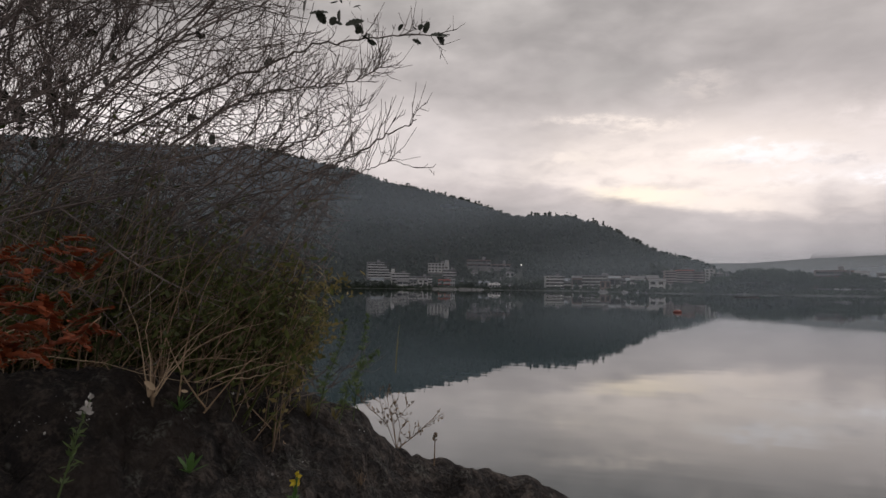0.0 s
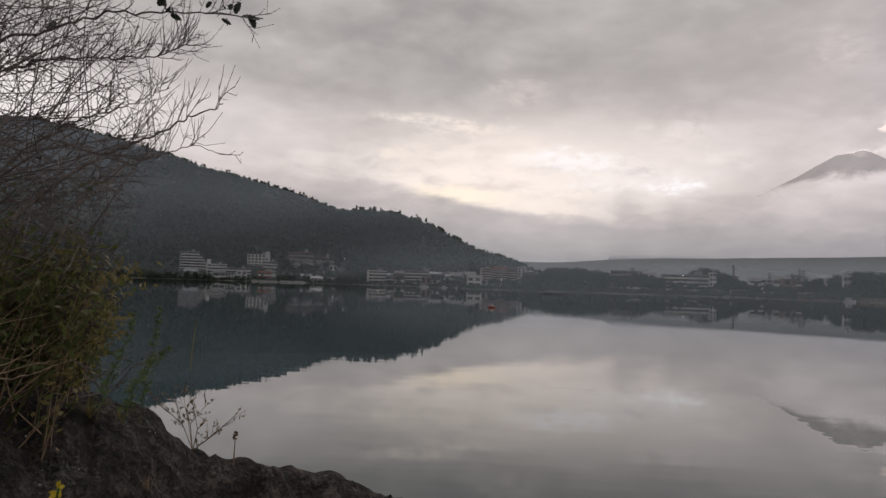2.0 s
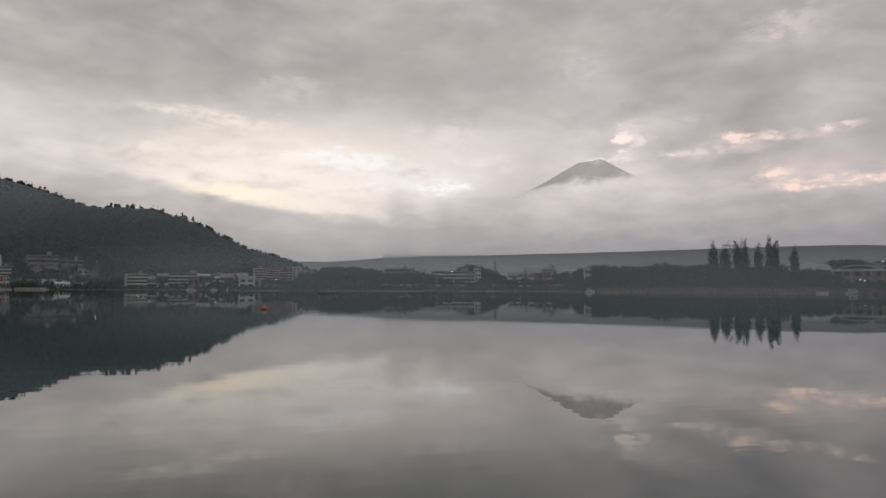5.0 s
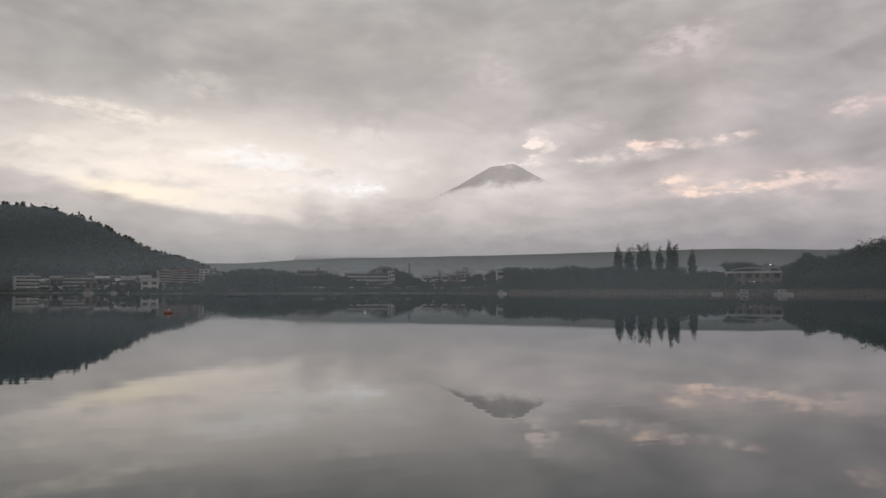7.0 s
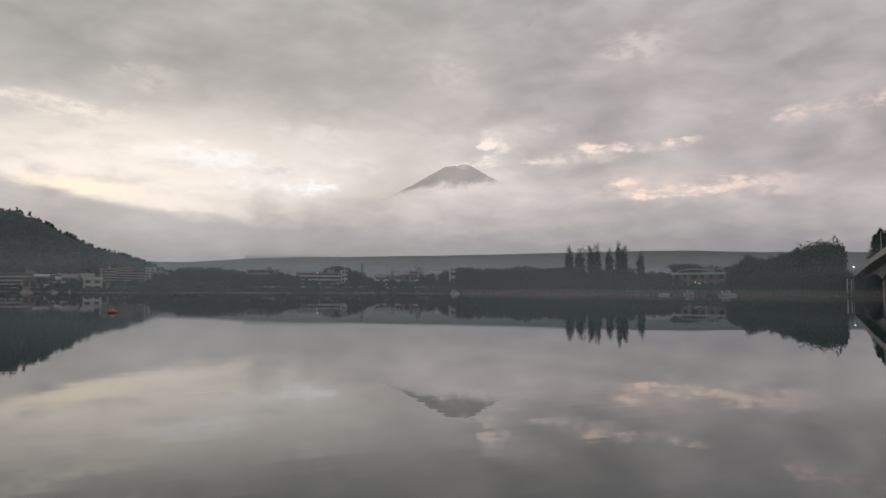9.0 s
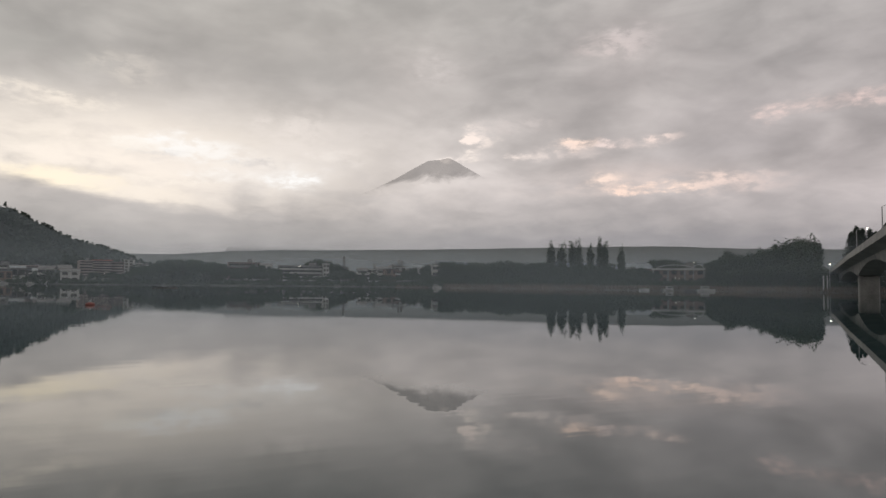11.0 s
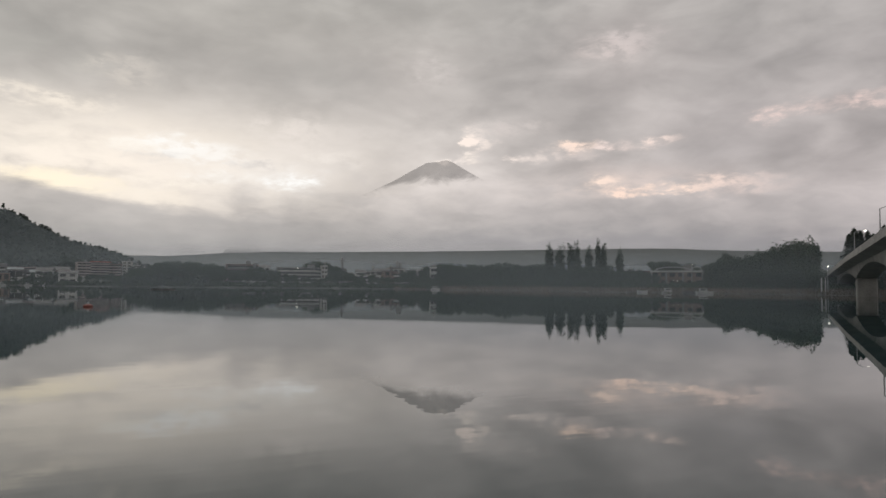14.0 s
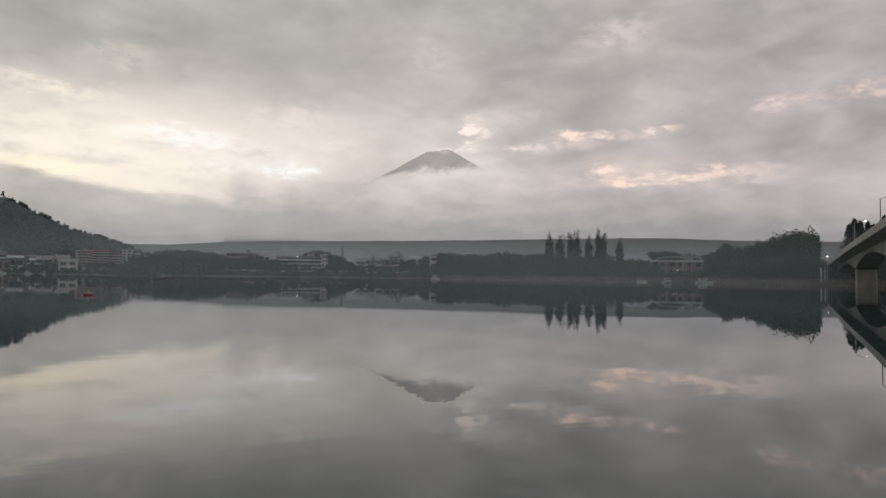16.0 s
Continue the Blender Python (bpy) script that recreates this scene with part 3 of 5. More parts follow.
def conifer_crown(rng, tall, wide, count=1700):
    """Whorls of drooping sprays round the stem."""
    k = rng.uniform(0.08, 1.0, count) ** 0.8
    layer = np.floor(k * 16) / 16 + rng.normal(0, 0.022, count)
    layer = np.clip(layer, 0.05, 1.0)
    a = rng.uniform(0, 6.28, count)
    reach = wide * (1.02 - layer) ** 0.8 * rng.uniform(0.25, 1.0, count)
    p = np.stack([reach * np.cos(a), reach * np.sin(a), tall * layer - 0.25 * reach], 1)
    out = np.stack([np.cos(a), np.sin(a), np.full(count, -0.35)], 1)
    side = np.stack([-np.sin(a), np.cos(a), rng.normal(0, 0.25, count)], 1)
    s = rng.uniform(0.4, 0.9, (count, 1)) * wide * 0.15
    v = np.stack([p - out * s, p + side * s * 0.6, p + out * s, p - side * s * 0.6], 1).reshape(-1, 3)
    return mesh_np("crown", v, np.arange(count * 4).reshape(-1, 4))


def tree_kind(name, label, rng, tall, crown, bark, leaf, thick, limbs, group):
    top = new(name)
    put("trunk", trunk_mesh(rng, tall * 0.86, thick, limbs), bark, top)
    put("crown", crown, leaf, top)
    tagged(top, label, "tree", group)
    return top


trng = np.random.default_rng(11)
BROAD = [tree_kind("broadleaf_tree", "dark green broadleaf tree on the lake shore", trng, 14.0,
                   crown_mesh(trng, 2600, (5.6, 5.6, 5.4), 0.36, (0, 0, 8.2), 15), M_BARK, M_TREE, 0.28, 7, "trees along the far shore") for _ in range(6)]
PINES = [tree_kind("pine_tree", "tall dark green pine on the lake shore", trng, 14.0,
                   crown_mesh(trng, 2600, (4.6, 4.6, 6.2), 0.34, (0, 0, 7.9), 17), M_BARK, M_TREE, 0.3, 8, "pines by the bridge") for _ in range(4)]
POPLARS = [tree_kind("poplar_tree", "slender columnar poplar on the lake shore", trng, 14.0,
                     crown_mesh(trng, 3000, (1.9, 1.9, 8.0), 0.26, (0, 0, 7.0), 34), M_BARK, M_POPLAR, 0.25, 4, "row of poplars") for _ in range(4)]
CONIFERS = [tree_kind("conifer_tree", "dark pointed conifer behind the bridge", trng, 14.0,
                      conifer_crown(trng, 14.0, 3.6), M_BARK, M_TREE, 0.25, 0, "conifers by the bridge") for _ in range(2)]
USED = set()


def plant(kinds, az, dist, top_el, wide=1.0):
    fresh = [k for k in kinds if k.name not in USED]
    kind = fresh[0] if fresh else kinds[trng.integers(len(kinds))]
    z0 = land(az, dist) - 0.15
    k = max(2.0, height(top_el, dist) - z0) / 14.0
    m = Matrix.LocRotScale(bearing(az, dist, z0), Euler((0, 0, trng.uniform(0, 6.28))), (k * wide, k * wide, k))
    if kind.name not in USED:
        USED.add(kind.name)
        kind.matrix_basis = m
        return kind
    kind_scale = kind.scale.copy()
    kind.scale = (1, 1, 1)
    made = copy_thing(kind, m)
    kind.scale = kind_scale
    return made


def belt(kinds, az0, az1, count, profile, near, deep, wide=1.0, low=0.72):
    """Trees along the shore whose tops follow a profile of elevations."""
    for i in range(count):
        az = az0 + (az1 - az0) * (i + trng.uniform(0.1, 0.9)) / count
        dist = lerp(SHORE, az) + near + deep * trng.random()
        plant(kinds, az, dist, lerp(profile, az) * (low + (1 - low) * trng.random() ** 0.5), wide * trng.uniform(0.85, 1.2))


belt(BROAD, 21.5, 28.4, 34, [(21.5, 1.2), (22.7, 1.6), (24, 2.0), (26, 2.1), (27.5, 1.9), (28.4, 1.5)], 14, 50, 1.0, 0.68)
belt(BROAD, 20.0, 34.0, 24, [(20, 0.5), (28.5, 0.75), (31.5, 1.0), (34, 0.8)], 10, 30, 1.2, 0.7)
belt(BROAD, 28.6, 32.4, 6, [(28.6, 1.0), (30.4, 1.55), (32.4, 1.3)], 60, 40)
belt(BROAD, 34.4, 38.6, 18, [(34.4, 1.7), (35.8, 2.15), (37, 1.8), (38.6, 1.1)], 120, 40, 0.9, 0.8)
belt(BROAD, 34.0, 44.5, 26, [(34, 0.65), (36.8, 0.9), (38, 1.2), (39, 0.7), (44.5, 0.85)], 12, 40, 1.15, 0.7)
belt(BROAD, 42.6, 44.8, 5, [(42.6, 1.3), (44.8, 1.7)], 40, 40)
belt(BROAD, 44.5, 55.0, 58, [(44.5, 1.95), (45.3, 2.25), (46.5, 2.0), (49, 1.95), (51.5, 2.1), (55, 2.05)], 34, 45, 0.95, 0.62)
belt(BROAD, 54.4, 61.0, 34, [(54.4, 2.0), (56, 1.75), (59.5, 1.9), (61, 1.5)], 34, 30, 1.0, 0.68)
belt(BROAD, 60.2, 63.4, 12, [(60.2, 1.5), (62, 1.55), (63.4, 1.25)], 34, 40, 1.0, 0.75)
belt(BROAD, 62.6, 67.5, 16, [(62.6, 2.0), (63.2, 2.3), (65, 2.15), (67.5, 1.9)], 130, 40, 0.9, 0.85)
belt(PINES, 67.2, 74.5, 62, [(67.2, 1.95), (68.0, 2.75), (68.6, 2.85), (69.6, 2.5), (70.3, 2.9), (71.1, 3.15), (72.3, 3.5), (73, 3.7), (74.1, 3.95), (74.5, 3.9)], 26, 46, 0.72, 0.7)
belt(BROAD, 67.0, 74.8, 30, [(67, 1.2), (70, 1.7), (74.8, 1.9)], 20, 18, 1.0, 0.7)
belt(BROAD, 75.0, 84.0, 16, [(75, 1.2), (84, 2.2)], 30, 40, 1.1, 0.7)
belt(BROAD, 44.5, 62.6, 46, [(44.5, 0.8), (50, 0.95), (56, 1.1), (62.6, 0.9)], 24, 14, 1.5, 0.6)
belt(BROAD, 11.0, 22.8, 40, [(11, 0.45), (17, 0.5), (18, 0.75), (22.8, 0.9)], 14, 40, 1.1, 0.6)
belt(BROAD, 39.0, 44.5, 10, [(39, 1.1), (41, 0.9), (42.5, 1.25), (44.5, 1.5)], 30, 60, 1.0, 0.6)
belt(BROAD, 29.0, 34.0, 9, [(29, 1.3), (31, 1.55), (34, 1.2)], 30, 70, 1.0, 0.7)
belt(BROAD, 4.6, 8.6, 9, [(4.6, 0.7), (8.6, 0.9)], 12, 40)
for az, el, wide in ((54.92, 3.36, 1.0), (55.8, 3.3, 1.1), (56.62, 3.5, 0.9), (57.13, 3.46, 0.85), (58.1, 3.2, 1.0), (58.85, 3.54, 0.95), (59.21, 3.48, 0.85), (60.5, 3.0, 0.95)):
    plant(POPLARS, az, lerp(SHORE, az) + 52, el, wide)
for az, el, dist in ((76.75, 4.0, 286), (77.06, 4.42, 285), (77.42, 4.25, 292), (77.9, 4.2, 290), (78.25, 3.98, 290), (78.9, 4.6, 270)):
    plant(CONIFERS, az, dist, el, 1.15)


def reed_bed():
    rng = np.random.default_rng(3)
    n = 9000
    az = rng.uniform(42, 84, n)
    vs = []
    for a in az:
        r = lerp(SHORE, a) - 1.0 + abs(rng.normal()) * 11
        p = np.array(bearing(a, r, max(-0.1, land(a, r)) - 0.05))
        h, w = rng.uniform(0.35, 1.25), rng.uniform(0.05, 0.2)
        t = rng.uniform(0, 3.14)
        side = np.array((math.cos(t) * w, math.sin(t) * w, 0))
        lean = np.array((rng.normal() * 0.25, rng.normal() * 0.25, h))
        vs += [p - side, p + side, p + side * 0.5 + lean, p - side * 0.5 + lean * 0.96]
    return mesh_np("reed_bed", np.array(vs), np.arange(len(vs)).reshape(-1, 4))


tagged(put("reed_bed", reed_bed(), M_REED), "dry brown reeds along the far water's edge", "reeds", kind="stuff")

# ---- hotels and houses on the far shore ----
M_WHITE = surface("white_render", (0.40, 0.40, 0.39), (0.60, 0.59, 0.57), 0.15, 10.0, 0.8, 0.0, 0.1)
M_GREY = surface("grey_concrete", (0.16, 0.16, 0.165), (0.29, 0.285, 0.285), 0.15, 10.0, 0.85, 0.0, 0.1)
M_BROWN = surface("brown_tile_wall", (0.16, 0.115, 0.10), (0.26, 0.19, 0.165), 0.15, 10.0, 0.8, 0.0, 0.1)
M_PINK = surface("faded_pink_render", (0.33, 0.275, 0.262), (0.45, 0.385, 0.365), 0.15, 10.0, 0.8, 0.0, 0.1)
M_RED = surface("red_painted_wall", (0.38, 0.07, 0.045), (0.55, 0.13, 0.08), 0.2, 10.0, 0.7)
M_ROOF = surface("dark_roof", (0.07, 0.07, 0.075), (0.14, 0.14, 0.145), 0.3, 8.0, 0.7)
M_STEEL = surface("painted_steel", (0.30, 0.31, 0.32), (0.42, 0.42, 0.42), 0.8, 8.0, 0.45)


def glass_material():
    m, t, out = material("window_glass")
    r = t.add("ShaderNodeObjectInfo").outputs["Random"]
    bs = t.add("ShaderNodeBsdfPrincipled", Base_Color=t.mix(r, (0.02, 0.024, 0.028), (0.09, 0.09, 0.085)), Roughness=0.15)
    t.set(out.inputs[0], bs.outputs[0])
    return m


def glowing(name, colour, power):
    m, t, out = material(name)
    t.set(out.inputs[0], t.add("ShaderNodeEmission", Color=(*colour, 1), Strength=power).outputs[0])
    return m


M_GLASS = glass_material()
M_LAMP = glowing("lit_lamp", (1.0, 0.93, 0.8), 7.0)


def hotel(name, label, az0, az1, top_el, dist, floors, wall, turn=0.0, balcony=None, step=0.0, base=None, deep=12.0, roof="flat", roof_mat=None, lower=0.0):
    """A building of so many floors with window bays, seen from over the lake; step sets each floor back at one end."""
    az = (az0 + az1) / 2
    wide = dist * radians(az1 - az0) / math.cos(radians(turn))
    z0 = (land(az, dist) if base is None else base) - 0.4
    tall = height(top_el, dist) - z0
    top = new(name)
    top.matrix_basis = Matrix.Translation(bearing(az, dist + deep / 2, z0)) @ Matrix.Rotation(radians(-az + turn), 4, "Z")
    tagged(top, label, "building", "buildings on the far shore")
    plinth = tall * lower
    fh = (tall - plinth) / floors
    if plinth:
        part("base_wall", box_bm((wide * 0.96, deep, plinth), (0, 0, plinth / 2)), M_GREY, top)
    bay_w = wide / max(2, min(16, int(wide / (fh * 1.05))))
    pane = box_bm((bay_w * (0.9 if balcony else 0.6), 0.24, fh * 0.52))
    pane_me = bpy.data.meshes.new("pane")
    pane.to_mesh(pane_me)
    pane.free()
    pane_me.materials.append(M_GLASS)
    for k in range(floors):
        w = wide * (1 - step * k / max(1, floors))
        off = -(wide - w) / 2 if step else 0.0
        zc = plinth + fh * (k + 0.5)
        part("wall", box_bm((w, deep, fh), (off, 0, zc), 0.06), wall, top)
        if balcony:
            part("balcony", box_bm((w * 1.01, 1.5, fh * 0.36), (off, -deep / 2 - 0.6, zc - fh * 0.28), 0.04), balcony, top)
        bays = max(2, min(16, int(w / (fh * 1.05))))
        for b in range(bays):
            ob = put("window", pane_me, M_GLASS, top)
            ob.location = (off + w * ((b + 0.5) / bays - 0.5), -deep / 2 - 0.05, zc + fh * 0.1)
    w = wide * (1 - step * (floors - 1) / max(1, floors))
    off = -(wide - w) / 2 if step else 0.0
    if roof == "flat":
        part("roof", box_bm((w + 0.9, deep + 0.9, 0.45), (off, 0, tall + 0.22), 0.06), roof_mat or wall, top)
        part("roof_plant_room", box_bm((w * 0.14, deep * 0.4, fh * 0.8), (off + w * 0.2, 0.5, tall + 0.45 + fh * 0.4), 0.05), M_GREY, top)
    elif roof == "gable":
        v = [(-w / 2 - 0.5, -deep / 2 - 0.6, tall), (w / 2 + 0.5, -deep / 2 - 0.6, tall), (w / 2 + 0.5, deep / 2 + 0.6, tall), (-w / 2 - 0.5, deep / 2 + 0.6, tall),
             (-w / 2 - 0.5, 0, tall + deep * 0.26), (w / 2 + 0.5, 0, tall + deep * 0.26)]
        put("roof", mesh_of("roof", v, [(0, 1, 5, 4), (2, 3, 4, 5), (0, 4, 3), (1, 2, 5), (3, 2, 1, 0)]), roof_mat or M_ROOF, top)
    return top, wide, tall, fh, deep


hotel("terraced_hotel", "white terraced hotel stepping up the wooded slope", -6.3, -4.0, 2.0, 735, 6, M_GREY, 8, M_WHITE, 0.5, lower=0.25)
h, w, tall, fh, deep = hotel("lakeside_hotel", "white hotel with balconies and a corner turret", -4.3, -2.85, 1.1, 690, 4, M_WHITE, 6, M_WHITE, lower=0.1)
part("turret", box_bm((3.2, 3.2, 5.0), (-w * 0.42, -deep * 0.3, tall + 2.2), 0.2), M_WHITE, h)
hotel("lakeside_hotel", "long white hotel with ribbon balconies by the water", -2.8, -0.95, 0.85, 690, 3, M_GREY, 4, M_WHITE, lower=0.15)
h, w, tall, fh, deep = hotel("hillside_hotel", "pale hotel with a stair tower among hillside trees", -1.2, 0.5, 1.98, 790, 3, M_WHITE, -6, None, lower=0.2)
part("stair_tower", box_bm((4.2, 5, 7.0), (w * 0.42, -deep * 0.35, tall + 0.6), 0.1), M_WHITE, h)
hotel("hillside_annex", "low pale annex below the hillside hotel", 0.0, 1.1, 1.45, 765, 3, M_GREY, 4, M_WHITE, lower=0.2)
hotel("red_boathouse", "red and white boathouse on the waterfront", -0.35, 0.66, 0.62, 668, 2, M_RED, 0, M_WHITE)
hotel("white_kiosk", "small white kiosk beside the red boathouse", 0.66, 1.03, 0.68, 672, 2, M_WHITE)
h, w, tall, fh, deep = hotel("hillside_hotel", "weathered brown hotel high on the wooded slope", 2.05, 4.0, 2.3, 800, 2, M_BROWN, 3, M_GREY, lower=0.3)
hotel("hillside_hotel", "low brown hotel wing with a pale roof edge", 4.05, 5.6, 1.95, 800, 1, M_BROWN, 3, M_GREY, lower=0.3)
hotel("boat_shed", "small white boat shed at the water's edge", 3.9, 4.35, 0.27, 656, 1, M_WHITE, deep=6, roof="gable", roof_mat=M_WHITE)
hotel("boat_shed", "small white boat shed at the water's edge", 4.4, 4.78, 0.25, 656, 1, M_WHITE, deep=6, roof="gable", roof_mat=M_WHITE)
hotel("lakeside_hotel", "white hotel with ribbon windows on the shore", 8.5, 9.95, 1.0, 640, 4, M_WHITE, 10, M_WHITE)
hotel("hotel_annex", "lower grey annex beside the white hotel", 9.98, 10.6, 0.55, 640, 2, M_GREY, 4, M_WHITE)
hotel("lakeside_hotel", "long white hotel with a rooftop plant room", 11.45, 14.05, 1.1, 632, 4, M_GREY, -4, M_WHITE)
hotel("lakeside_house", "grey lakeside inn with a flat roof", 14.15, 15.65, 1.05, 620, 4, M_PINK, 3, M_GREY)
hotel("lakeside_house", "low white lakeside inn with lit windows", 15.75, 16.75, 0.82, 612, 3, M_GREY, -3, M_WHITE)
hotel("apartment_hotel", "faded pink hotel wing by the shore", 17.9, 18.75, 1.5, 560, 5, M_PINK, 8, M_PINK)
hotel("apartment_hotel", "faded pink hotel block with a red roof edge", 18.8, 20.1, 1.56, 566, 6, M_PINK, 3, M_PINK, roof_mat=M_RED)
hotel("apartment_hotel", "lower brown hotel wing behind shore trees", 20.15, 20.95, 1.4, 560, 5, M_BROWN, -4, M_PINK)
hotel("apartment_hotel", "tall white hotel block behind the trees", 21.0, 21.65, 1.62, 560, 6, M_WHITE, -5, None)
hotel("apartment_hotel", "white hotel annex behind the trees", 21.7, 22.15, 1.35, 560, 5, M_WHITE, 6, M_WHITE)
hotel("apartment_hotel", "lower white hotel block behind the trees", 22.05, 22.7, 1.2, 565, 4, M_WHITE, 0, None)
hotel("lakeside_house", "brown block among the shore trees", 28.5, 30.9, 1.55, 500, 4, M_BROWN, 6, M_GREY)
hotel("lakeside_hotel", "long cream hotel with a bright end wall", 32.4, 36.35, 1.36, 490, 4, M_GREY, 5, M_WHITE)
hotel("end_wall_block", "white stair block at the end of the long hotel", 35.95, 36.42, 1.55, 484, 4, M_WHITE, 5, None)
hotel("house", "white house with a grey roof among trees", 38.8, 39.6, 1.05, 470, 3, M_WHITE, 4, M_WHITE, roof="gable", deep=8)
hotel("house", "low white house among trees", 39.5, 40.8, 0.72, 450, 2, M_WHITE, -5, M_WHITE, deep=9)
hotel("house", "small pale house behind the trees", 40.9, 41.6, 1.15, 520, 3, M_GREY, 0, None, roof="gable", deep=8)
hotel("house", "narrow three storey house with white balconies", 41.95, 42.6, 1.02, 440, 3, M_BROWN, 0, M_WHITE, deep=9)
hotel("house", "small white house behind the trees", 31.0, 31.9, 1.35, 540, 3, M_WHITE, 0, None, roof="gable", deep=8)
hotel("house", "small white house behind the trees", 24.0, 24.7, 0.55, 428, 1, M_WHITE, 0, None, roof="gable", deep=6)


M_TILE = surface("blue_grey_roof_tiles", (0.10, 0.12, 0.14), (0.20, 0.23, 0.26), 0.4, 8.0, 0.6, 0.0, 0.15)
hrng = np.random.default_rng(31)
# small houses between the hotels: azimuths, how many, top elevations, how far behind the shore
for az0, az1, count, e0, e1, d0, d1 in ((-6.2, -1.0, 5, 0.3, 0.6, 20, 60), (1.3, 8.3, 9, 0.25, 0.6, 22, 70), (1.5, 6.5, 3, 0.9, 1.3, 110, 150), (10.2, 17.8, 15, 0.4, 0.95, 20, 110),
                                        (22.3, 31.0, 6, 0.7, 1.25, 60, 140), (36.8, 44.6, 16, 0.6, 1.55, 50, 240), (61.0, 63.0, 2, 1.1, 1.5, 70, 110)):
    for k in range(count):
        az = az0 + (az1 - az0) * (k + hrng.uniform(0.2, 0.8)) / count
        dist = lerp(SHORE, az) + hrng.uniform(d0, d1)
        half = math.degrees(hrng.uniform(3.5, 6.5) / dist)
        pick = int(hrng.integers(4))
        wall = (M_WHITE, M_WHITE, M_GREY, M_BROWN)[pick]
        roof_mat = (M_ROOF, M_TILE, M_ROOF, M_TILE)[int(hrng.integers(4))]
        el = max(hrng.uniform(e0, e1), math.degrees(math.atan((land(az, dist) + 3.0 - EYE) / dist)))
        hotel("house", ("white house with a dark roof by the lake", "small white house with a tiled roof", "grey concrete house on the far shore", "brown house among the shore trees")[pick],
              az - half, az + half, el, dist, 2 if hrng.random() < 0.7 else 1, wall, hrng.uniform(-14, 14), M_WHITE if hrng.random() < 0.4 else None, deep=hrng.uniform(6, 9),
              roof="gable" if hrng.random() < 0.7 else "flat", roof_mat=roof_mat)


def hall():
    """The lakeside hall with an arched steel rim over its flat roof."""
    h, w, tall, fh, deep = hotel("lakeside_hall", "brown lakeside hall with an arched steel roof truss", 63.0, 66.9, 1.28, 322, 2, M_BROWN, -3, None, deep=14)
    part("fascia", box_bm((w * 1.03, 0.5, 0.75), (0, -deep / 2 - 0.7, tall + 0.1), 0.05), M_WHITE, h)
    for x in (-0.49, -0.2, 0.12, 0.49):
        part("pillar", box_bm((0.7, 0.7, tall), (w * x, -deep / 2 - 0.6, tall / 2), 0.05), M_GREY, h)
    v, f = [], []
    arc = [(w * (-0.42 + 0.70 * k / 14), -deep / 2 - 0.5, tall + 0.5 + 1.5 * (1 - (2 * k / 14 - 1) ** 2) ** 0.6) for k in range(15)]
    limb(v, f, arc, [0.22] * 15, 6)
    put("arched_truss", mesh_of("arched_truss", v, f, True), M_STEEL, h)
    v, f = [], []
    arc = [(w * (0.28 + 0.2 * k / 8), -deep / 2 - 0.5, tall + 0.5 + 1.6 * (1 - (2 * k / 8 - 1) ** 2) ** 0.6) for k in range(9)]
    limb(v, f, arc, [0.22] * 9, 6)
    put("arched_truss", mesh_of("arched_truss", v, f, True), M_STEEL, h)


hall()


def boat(name, label, az, dist, length, wide, mat, cabin=True, turn=80.0, z=0.0, low=1.0):
    top = new(name)
    v, f, n = [], [], 9
    for i in range(n):
        k = i / (n - 1)
        half = wide / 2 * (1 - max(0.0, k - 0.55) ** 2 / 0.2025 * 0.92)
        x = length * (k - 0.5)
        rise = 0.25 * max(0.0, k - 0.6)
        v += [(x, -half, 0.75 + rise), (x, -half * 0.7, -0.12), (x, half * 0.7, -0.12), (x, half, 0.75 + rise), (x, half * 0.86, 0.66 + rise), (x, -half * 0.86, 0.66 + rise)]
    for i in range(n - 1):
        for j in range(6):
            a, b = i * 6 + j, i * 6 + (j + 1) % 6
            f.append((a, b, b + 6, a + 6))
    f += [(0, 1, 2, 3, 4, 5), tuple(range((n - 1) * 6, n * 6))[::-1]]
    put("hull", mesh_of("hull", v, f), mat, top)
    if cabin:
        cab = part("cabin", box_bm((length * 0.45, wide * 0.7, 0.95), (-length * 0.1, 0, 1.15), 0.12), M_WHITE, top)
        part("cabin_window", box_bm((length * 0.36, wide * 0.72, 0.35), (-length * 0.1, 0, 1.28)), M_GLASS, cab)
        part("cabin_roof", box_bm((length * 0.52, wide * 0.8, 0.1), (-length * 0.1, 0, 1.7), 0.03), mat, cab)
    top.matrix_basis = Matrix.Translation(bearing(az, dist, z)) @ Matrix.Rotation(radians(-az + 90 - turn), 4, "Z") @ Matrix.Diagonal((1, 1, low, 1))
    return tagged(top, label, "boat", "boats along the far shore")


M_BOAT = surface("white_boat_paint", (0.32, 0.32, 0.32), (0.50, 0.50, 0.49), 0.5, 8.0, 0.4)
M_BUOY = surface("red_boat_paint", (0.16, 0.04, 0.035), (0.26, 0.085, 0.07), 0.5, 8.0, 0.4)
brng = np.random.default_rng(8)
for az in np.linspace(-0.6, 1.05, 9).tolist() + np.linspace(1.5, 3.2, 9).tolist():
    boat("moored_boat", "white rental boat moored at the shore", az + brng.normal() * 0.04, 622 + brng.random() * 8, brng.uniform(3.5, 6.0), 1.8, M_BOAT, True, brng.uniform(70, 100))
for az in (13.1, 13.35, 14.9, 16.05, 16.35, 16.6):
    boat("moored_boat", "white rental boat moored at the shore", az, 470, brng.uniform(3.5, 5.5), 1.8, M_BOAT, True, brng.uniform(70, 100))
